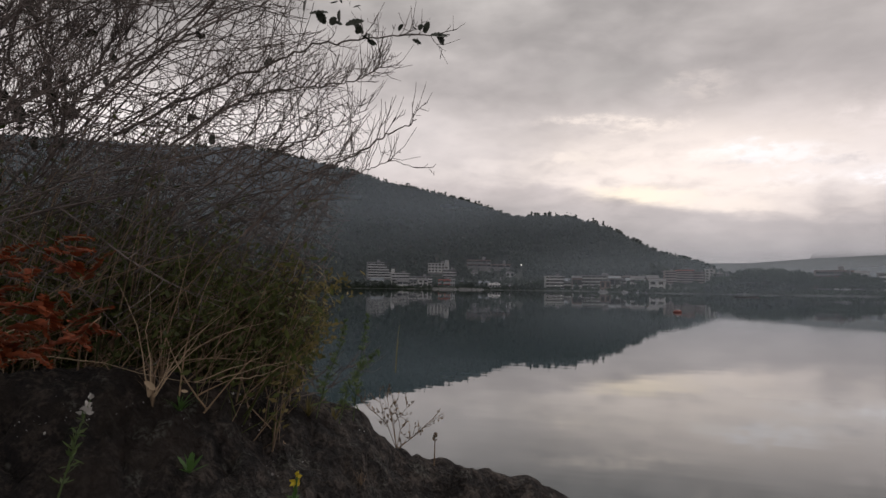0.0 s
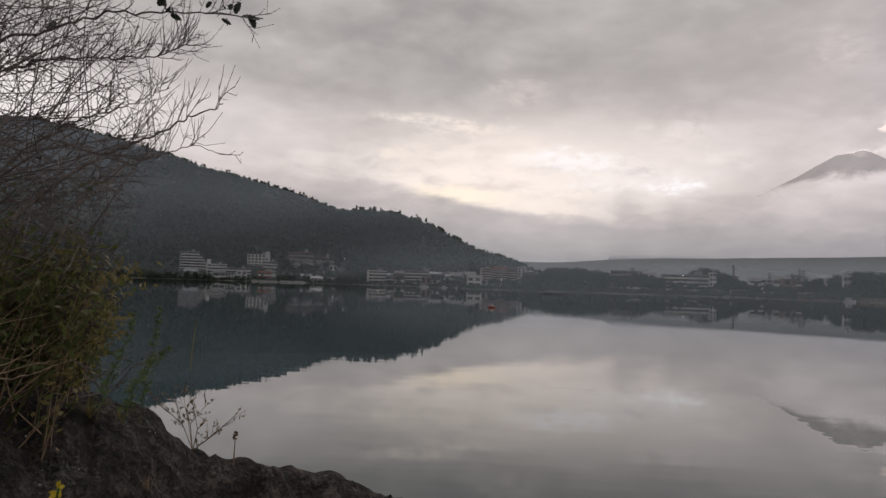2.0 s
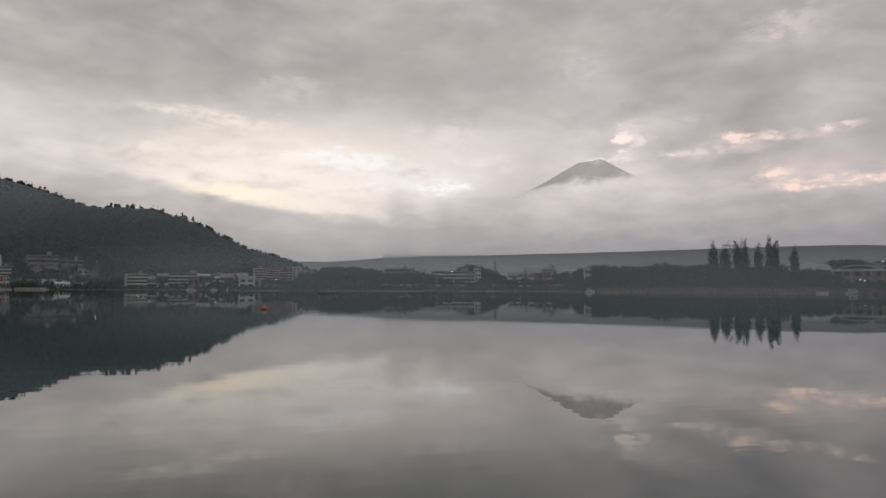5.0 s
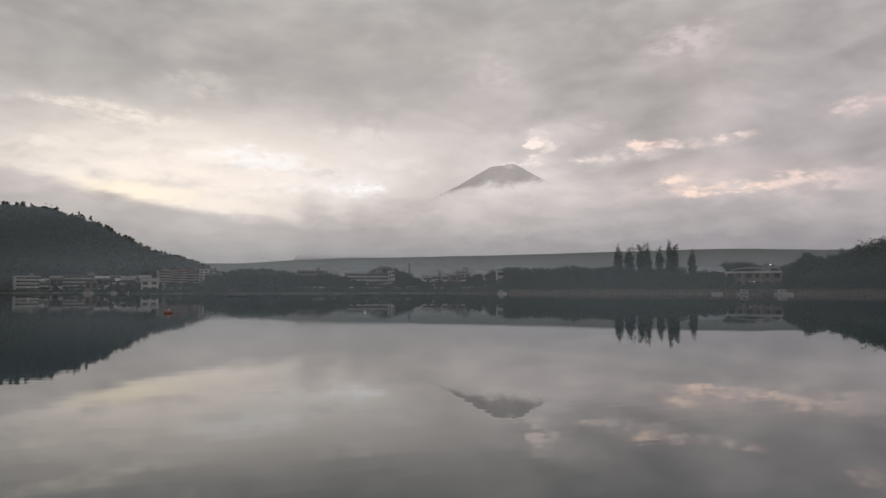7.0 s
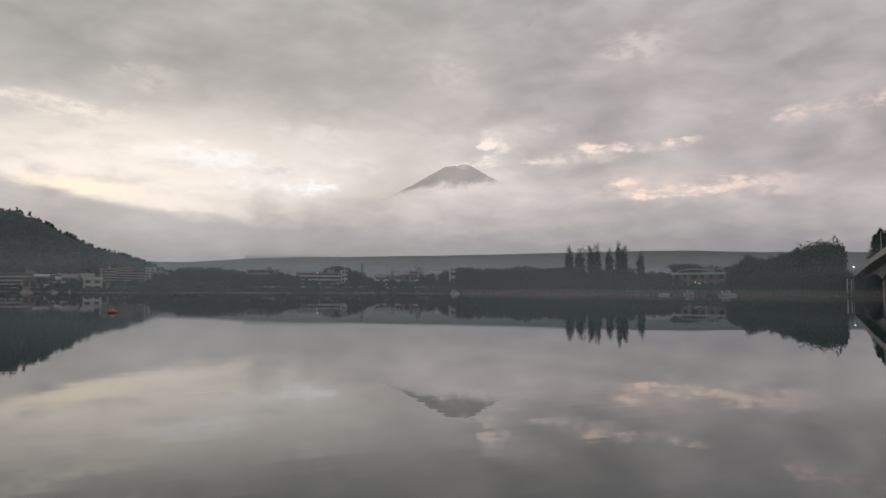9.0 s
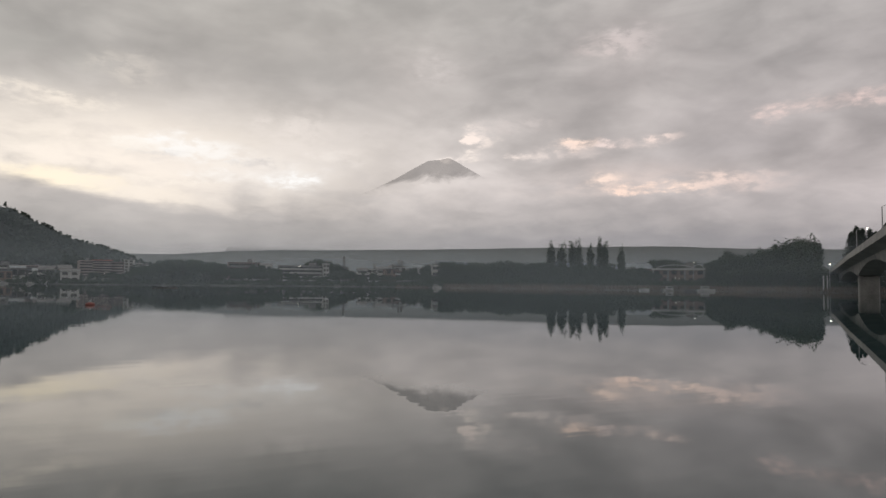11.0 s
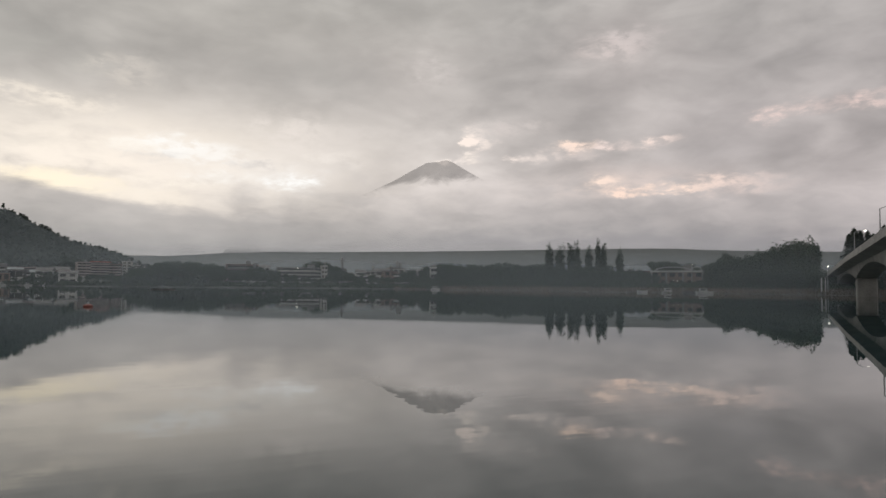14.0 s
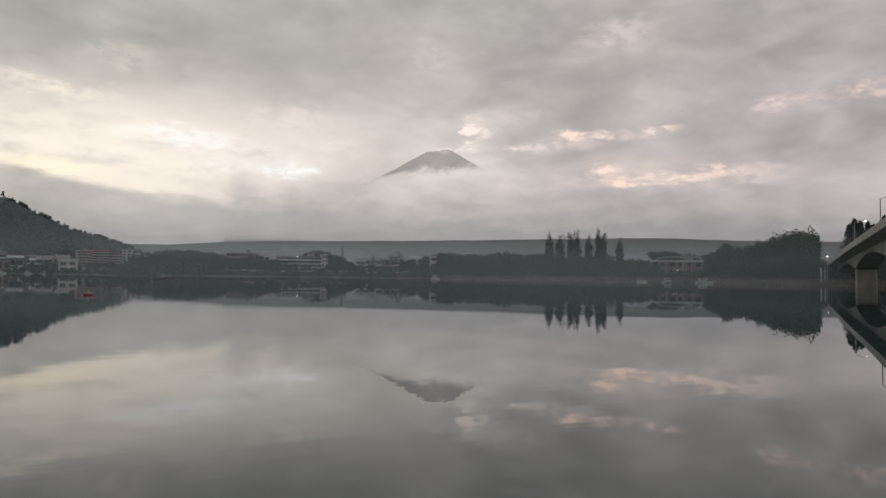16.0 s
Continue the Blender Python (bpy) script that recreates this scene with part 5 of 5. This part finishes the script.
def thicket():
    """Brown stalks and green shoots crowding the crest of the bank."""
    dry, green, leaves, olive = Tubes(3), Tubes(3), Leaves(), Leaves()
    for _ in range(1000):
        az, d = nrng.uniform(-40, -10.2), nrng.uniform(2.4, 3.3)
        foot = np.array(bearing(az, d, bank(az, d) - 0.02))
        angle = radians(nrng.uniform(22, 95))
        way = RIGHT * math.cos(angle) * nrng.choice([1, 1, 1, 1, -0.5]) + UP * math.sin(angle) + AWAY * nrng.normal() * 0.25
        path = grow(foot, way, (abs(nrng.normal(0.42, 0.2)) + 0.1) * (1.0 if az < -24 else 0.72), 7, RIGHT * nrng.uniform(-0.15, 0.35) - UP * nrng.uniform(0, 0.4), 0.035, abs(nrng.normal()) * 1.5)
        if len(path) < 3:
            continue
        tube = green if nrng.random() < 0.35 else dry
        tube.add(path, nrng.choice([0.0013, 0.0018, 0.0026, 0.004]), 0.0009)
        if nrng.random() < 0.5:
            bag = olive if az > -15 and nrng.random() < 0.6 else leaves
            for j in range(2, len(path)):
                for _ in range(3):
                    w = unit(nrng.normal(size=3) + UP * 0.4)
                    bag.add(path[j] + nrng.normal(size=3) * 0.015, w, unit(np.cross(w, nrng.normal(size=3))), nrng.uniform(0.015, 0.05), nrng.uniform(0.003, 0.009))
    for _ in range(420):
        blob = ((-8.8, 0.2), (-10.5, -0.6), (-9.6, -3.9), (-11.0, -5.2), (-12.5, 1.0), (-10.2, -2.4))[nrng.integers(6)]
        c = spot((blob[0] + nrng.normal() * 0.7, blob[1] + nrng.normal() * 0.6), nrng.uniform(2.6, 2.9))
        w = unit(nrng.normal(size=3) + UP * 0.5)
        olive.add(c, w, unit(np.cross(w, nrng.normal(size=3))), nrng.uniform(0.015, 0.04), nrng.uniform(0.003, 0.008))
    return dry, green, leaves, olive


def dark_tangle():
    """The shaded inside of the thicket: crowded stems, the shade put into their dark colour, mostly leaning towards the
    water, with dull leaves.
    """
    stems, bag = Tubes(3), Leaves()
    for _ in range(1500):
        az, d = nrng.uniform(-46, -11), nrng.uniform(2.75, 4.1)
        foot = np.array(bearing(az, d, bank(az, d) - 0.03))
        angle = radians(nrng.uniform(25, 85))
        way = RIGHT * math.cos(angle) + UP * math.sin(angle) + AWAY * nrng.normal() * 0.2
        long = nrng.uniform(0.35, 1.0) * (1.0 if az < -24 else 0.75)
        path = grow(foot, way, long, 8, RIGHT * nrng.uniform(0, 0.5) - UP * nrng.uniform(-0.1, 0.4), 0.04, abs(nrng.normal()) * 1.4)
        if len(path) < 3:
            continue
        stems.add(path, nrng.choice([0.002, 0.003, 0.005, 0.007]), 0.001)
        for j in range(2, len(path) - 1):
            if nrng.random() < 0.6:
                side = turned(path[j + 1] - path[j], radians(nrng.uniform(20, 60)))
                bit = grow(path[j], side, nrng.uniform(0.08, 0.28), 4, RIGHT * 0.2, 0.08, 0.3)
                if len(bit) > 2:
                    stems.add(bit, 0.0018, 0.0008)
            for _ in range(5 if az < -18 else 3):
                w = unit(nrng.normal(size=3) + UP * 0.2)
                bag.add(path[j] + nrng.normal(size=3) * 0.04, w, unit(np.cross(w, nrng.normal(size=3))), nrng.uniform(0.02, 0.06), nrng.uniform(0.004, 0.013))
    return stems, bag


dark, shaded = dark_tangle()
tagged(put("dark_undergrowth", dark.mesh("dark_undergrowth"), M_SHADESTEM), "dense tangle of brown stems on the bank, darkened as in shade", "undergrowth", kind="stuff")
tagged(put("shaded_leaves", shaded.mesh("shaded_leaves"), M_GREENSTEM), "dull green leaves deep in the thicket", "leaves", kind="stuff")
dry, green, leaves, olive = thicket()
tagged(put("dry_undergrowth", dry.mesh("dry_undergrowth"), M_STALK), "tangle of dry brown stalks on the bank", "undergrowth", kind="stuff")
tagged(put("green_undergrowth", green.mesh("green_undergrowth"), M_GREENSTEM), "thin green shoots among dry stalks", "undergrowth", kind="stuff")
tagged(put("undergrowth_leaves", leaves.mesh("undergrowth_leaves"), M_GREENSTEM), "small dark green leaves in the undergrowth", "leaves", kind="stuff")
tagged(put("olive_leaves", olive.mesh("olive_leaves"), M_OLIVE), "olive and yellowing leaves at the shrub's edge", "leaves", kind="stuff")


def fern(at_point, way, length, mat, name, label, cat):
    """An arching frond with paired leaflets that narrow to the tip."""
    top = new(name)
    stem, leaflets = Tubes(4), Leaves()
    way, p = unit(way), np.zeros(3)
    path = [p]
    for _ in range(12):
        way = unit(way - UP * 0.07 + nrng.normal(size=3) * 0.03)
        path.append(path[-1] + way * length / 12)
    stem.add(path, 0.0022, 0.0008)
    for i in range(2, 13):
        w = unit(path[i] - path[i - 1])
        side = unit(np.cross(w, UP))
        for s in (-1, 1):
            for _ in range(2):
                d = unit(side * s + w * 0.5 + nrng.normal(size=3) * 0.12 - UP * 0.15)
                leaflets.add(path[i] + nrng.normal(size=3) * 0.003, d, unit(np.cross(d, UP) + UP * 0.5), length * 0.34 * (1.08 - i / 13), length * 0.075)
    put("stem", stem.mesh("stem"), M_STALK, top)
    put("frond", leaflets.mesh("frond"), mat, top)
    top.location = at_point
    return tagged(top, label, cat, "autumn ferns on the bank")


for _ in range(60):
    px = (nrng.uniform(-37, -28.5) + 2.5 * (nrng.random() < 0.25), nrng.choice([nrng.uniform(-5.2, -1.0), nrng.uniform(-4, 3.5)]))
    fern(spot(px, nrng.uniform(1.85, 2.1)), (nrng.uniform(-0.4, 1.0), nrng.uniform(-0.6, 0.2), nrng.uniform(-0.2, 0.7)), nrng.uniform(0.06, 0.14), M_ORANGE, "autumn_fern", "withered orange frond in the undergrowth", "fern")


def tuft(name, label, azel, dist, count, tall, spread, mat, wide=0.004, on_bank=True):
    """A tuft of arching blades."""
    top = new(name)
    v, f = [], []
    for _ in range(count):
        a = nrng.uniform(0, 6.28)
        out = np.array((math.cos(a), math.sin(a), 0)) * spread * nrng.uniform(0.1, 1)
        h = tall * nrng.uniform(0.5, 1.0)
        side = unit(np.cross(out, UP)) * wide * nrng.uniform(0.5, 1)
        base = len(v)
        for k in range(6):
            s = k / 5
            p = out * s ** 1.5 + UP * h * (s - 0.35 * s * s) * 1.4
            w = side * (1 - s) ** 0.7
            v += [p - w, p + w]
        f += [(base + 2 * k, base + 2 * k + 1, base + 2 * k + 3, base + 2 * k + 2) for k in range(5)]
    put("grass_clump", mesh_of("grass_clump", v, f), mat, top)
    p = spot(azel, dist)
    if on_bank:
        p[2] = max(p[2] - 0.02, bank(azel[0], dist) - 0.03)
    top.location = p
    return tagged(top, label, "grass")


def on_face(azel):
    """Where the line of sight meets the bank."""
    for r in np.arange(1.0, 6.0, 0.02):
        if EYE + r * math.tan(radians(azel[1])) < bank(azel[0], r):
            return float(r)
    return 3.0


for name, label, px, count, tall, spread, mat, wide in (
        ("dry_grass_tuft", "tan tuft of dead grass rooted in the rock", (-22.60, -9.09), 34, 0.22, 0.09, M_STALK, 0.0028),
        ("dry_grass_tuft", "tall dry grass stalks on the rock", (-22.04, -8.07), 12, 0.42, 0.3, M_STALK, 0.002),
        ("grass_tuft", "green grass tuft on the rock", (-20.66, -9.48), 30, 0.08, 0.13, M_GRASS, 0.004),
        ("grass_tuft", "long green grass hanging over the rock", (-31.22, -6.20), 40, 0.16, 0.26, M_GRASS, 0.004),
        ("grass_tuft", "green grass tuft on the rock", (-10.85, -10.38), 40, 0.11, 0.14, M_OLIVE, 0.003),
        ("dry_grass_tuft", "dry grass lying over the crest of the bank", (-14.24, -8.33), 18, 0.10, 0.34, M_STALK, 0.0022),
        ("grass_tuft", "thin green grass at the edge of the bank", (-8.80, -10.86), 30, 0.10, 0.12, M_OLIVE, 0.0025),
        ("dry_grass_tuft", "thin dry grass at the foot of the rock", (-6.39, -16.68), 14, 0.16, 0.07, M_STALK, 0.0022)):
    tuft(name, label, px, on_face(px), count, tall, spread, mat, wide)


def straw(name, label, points, dist, r, mat):
    """A few pale stalks led from a root through given directions."""
    top = new(name)
    for line in points:
        v, f = [], []
        knots = np.array([spot(p, dist + 0.03 * i) for i, p in enumerate(line)])
        t = np.linspace(0, len(knots) - 1, 9)
        path = np.stack([np.interp(t, np.arange(len(knots)), knots[:, k]) for k in range(3)], 1)
        path[1:-1] += nrng.normal(size=(7, 3)) * 0.003
        limb(v, f, path, np.linspace(r, r * 0.3, 9), 5)
        put("stalk", mesh_of("stalk", v, f, True), mat, top)
    return tagged(top, label, "grass")


straw("straw_clump", "pale straw stalks fanning from the crest", [
    [(-22.5, -8.6), (-19.8, -4.9), (-16.9, -3.6), (-13.6, -2.8)], [(-22.4, -8.5), (-20.4, -5.2), (-18.4, -2.6)], [(-22.6, -8.6), (-21.2, -5.8), (-20.0, -4.3), (-17.2, -2.0)],
    [(-23.0, -8.2), (-23.5, -4.5), (-24.4, -1.9), (-25.6, 0.4)], [(-22.8, -8.4), (-23.2, -3.5), (-23.0, 0.5)], [(-22.4, -8.4), (-21.6, -6.4), (-21.4, -4.6)]], 2.15, 0.0017, M_STRAW)
straw("fallen_straw", "pale dry stalks lying along the crest", [
    [(-33.5, -5.6), (-29.5, -5.4), (-26.0, -6.0), (-21.0, -7.3), (-17.5, -7.6)], [(-18.0, -7.5), (-15.0, -6.6), (-12.9, -6.2)], [(-16.8, -7.4), (-14.6, -7.2), (-11.6, -6.1)], [(-19.6, -7.6), (-16.0, -6.4), (-13.4, -4.9)]], 2.2, 0.0017, M_STRAW)
straw("bare_twig", "grey forked twig reaching over the water", [
    [(-12.0, -8.4), (-10.3, -7.5), (-8.9, -6.2), (-7.9, -5.2)], [(-11.5, -8.9), (-9.9, -8.7), (-8.3, -7.7), (-7.2, -6.9)], [(-9.0, -8.2), (-8.2, -6.9), (-6.0, -6.0)]], 2.7, 0.0036, M_TWIG)


def rosette():
    top = new("green_sprout")
    blade = lobed_leaf(0.085, 0.016, 4)
    for k in range(9):
        ob = put("leaf", blade, M_GRASS, top)
        ob.matrix_basis = Matrix.Rotation(k * 0.75, 4, "Z") @ Matrix.Rotation(radians(-25 - 25 * (k % 3)), 4, "Y") @ Matrix.Scale(0.7, 4)
    px = (-19.80, -14.31)
    top.location = spot(px, on_face(px) - 0.05)
    tagged(top, "bright green leafy sprout growing from the rock", "plant")


rosette()


for px, size, turn in (((-23.2, -7.4), 0.42, 40), ((-22.8, -7.9), 0.3, 100), ((-20.6, -8.2), 0.22, 10)):
    ob = put("withered_leaf", leaf_me[1], None)
    ob.matrix_basis = Matrix.Translation(spot(px, 2.1)) @ Euler((radians(65), radians(turn), radians(10))).to_matrix().to_4x4() @ Matrix.Scale(size, 4)
    ob.data = leaf_me[1].copy()
    ob.data.materials.clear()
    ob.data.materials.append(M_STRAW)
    tagged(ob, "pale curled dead leaf caught in straw", "leaf")


def weed(name, label, pts, dist, flower, r=0.003, leafy=True, lush=1, green=None):
    """An upright weed with small leaves along its stem and blossom at the top."""
    top = new(name)
    stem, bag, bloom = Tubes(4), Leaves(), Leaves()
    path = np.array([spot(p, dist) for p in pts])
    t = np.linspace(0, len(path) - 1, 14)
    path = np.stack([np.interp(t, np.arange(len(path)), path[:, k]) for k in range(3)], 1)
    stem.add(path, r, r * 0.4)
    for i in range(2, 14):
        for _ in range(5 * lush):
            w = unit(nrng.normal(size=3) * 0.8 + UP * 0.9)
            s = 1.15 - i / 15
            (bag if i < 11 or not flower else bloom).add(path[i], w, unit(np.cross(w, nrng.normal(size=3))), 0.03 * s + 0.006, 0.003 + 0.002 * (i > 10))
    stalk = put("stem", stem.mesh("stem"), (green or M_GRASS) if leafy else M_STALK, top)
    if leafy and bag.n:
        put("leaves", bag.mesh("leaves"), green or M_GRASS, top)
    if flower and bloom.n:
        put("blossom", bloom.mesh("blossom"), flower, stalk)
    return tagged(top, label, "plant")


weed("flowering_weed", "green weed with small white blossoms", [(-28.76, -15.44), (-28.07, -12.87), (-27.51, -10.59), (-26.85, -8.56)], 1.55, M_PALE, green=M_DULLGREEN)
weed("mullein_spike", "yellow flower spike of a wild herb", [(-11.91, -19.71), (-11.88, -17.32), (-11.59, -15.07)], 1.5, M_YELLOW, 0.006)
weed("seed_spike", "dry seed spike standing at the water's edge", [(-0.51, -14.59), (-0.48, -13.30), (-0.46, -11.99)], 3.05, M_STALK, 0.004, False)
tuft("grass_stalk", "single thin grass blade arching over the water", (-3.80, -7.07), 2.5, 2, 0.2, 0.12, M_OLIVE, 0.002, False)
weed("tall_stalk", "thin green stalk standing before the lake", [(-7.20, -10.88), (-6.94, -7.98), (-6.49, -4.79), (-6.21, -2.47)], 2.4, None, 0.002, True, 2, M_DULLGREEN)
weed("tall_stalk", "feathery green stalk standing before the lake", [(-8.34, -11.08), (-7.71, -8.43), (-6.60, -6.62), (-5.32, -5.47)], 2.3, None, 0.0018, True, 2, M_DULLGREEN)
weed("tall_stalk", "feathery green stalk at the edge of the shrub", [(-10.17, -10.61), (-9.55, -7.96), (-8.47, -5.25), (-7.96, -2.94)], 2.35, None, 0.002, True, 2, M_DULLGREEN)


def water_plant():
    top = new("dry_plant")
    stem, buds = Tubes(4), Leaves()
    root = spot((-3.60, -13.14), 3.05)
    for px in ((-0.71, -10.75), (-1.86, -11.78), (-3.76, -9.56), (-5.06, -9.43), (-6.31, -9.55), (-2.82, -9.87), (-4.46, -9.11)):
        tip = spot(px, 3.05 + nrng.normal() * 0.05)
        mid = (root + tip) / 2 + nrng.normal(size=3) * 0.02
        path = [root, (root + mid) / 2, mid, (mid + tip) / 2, tip]
        stem.add(path, 0.0022, 0.001)
        for q in path[2:]:
            for _ in range(3):
                w = unit(tip - root + nrng.normal(size=3) * 0.12)
                stem.add([q, q + w * 0.03, q + w * 0.055 + UP * 0.01], 0.0011, 0.0008)
                for _ in range(3):
                    d = unit(nrng.normal(size=3) + UP)
                    buds.add(q + w * nrng.uniform(0.01, 0.06), d, unit(np.cross(d, w)), 0.016, 0.004)
    put("stalk", stem.mesh("stalk"), M_STALK, top)
    tagged(put("seed_head", buds.mesh("seed_head"), M_STALK, top), kind="stuff")
    tagged(top, "dry reddish plant leaning out over the water", "plant")


water_plant()


def pale_specks():
    """Fallen petals and lichen crumbs on the rock."""
    v, f = [], []
    nests = [(nrng.uniform(-35, -6), -7.5 - abs(nrng.normal()) * 4.0) for _ in range(26)]
    for _ in range(170):
        nest = nests[nrng.integers(26)]
        az = nest[0] + nrng.normal() * 0.9
        el = min(nest[1] + nrng.normal() * 0.7, -7.0 - max(0, (az + 22) * 0.3))
        r = on_face((az, el))
        c = bearing(az, r - 0.015, EYE + (r - 0.015) * math.tan(radians(el)))
        s = nrng.choice([0.0012, 0.0018, 0.003, 0.0055], p=[0.4, 0.3, 0.22, 0.08])
        base = len(v)
        for k in range(6):
            a = k * math.pi / 3
            q = s * nrng.uniform(0.6, 1.2)
            v.append(c + Vector((math.cos(a) * q, -0.3 * q * math.sin(a), math.sin(a) * q)))
        v.append(c + Vector((0, -0.003, 0.001)))
        f += [(base + k, base + (k + 1) % 6, base + 6) for k in range(6)]
    return mesh_of("fallen_petals", v, f)


tagged(put("fallen_petals", pale_specks(), M_PALE), "tiny pale petals and lichen specks on dark rock", "petals", kind="stuff")


def stick():
    v, f = [], []
    a, b = (-20.95, -13.02), (-20.04, -15.66)
    p, q = spot(a, on_face(a) - 0.01), spot(b, on_face(b) - 0.01)
    limb(v, f, [p, (p + q) / 2 + np.array((0.004, 0, 0.004)), q], [0.005, 0.0065, 0.005], 7)
    tagged(put("stick", mesh_of("stick", v, f, True), M_STALK), "short pale broken stick lying on the rock", "stick")


stick()
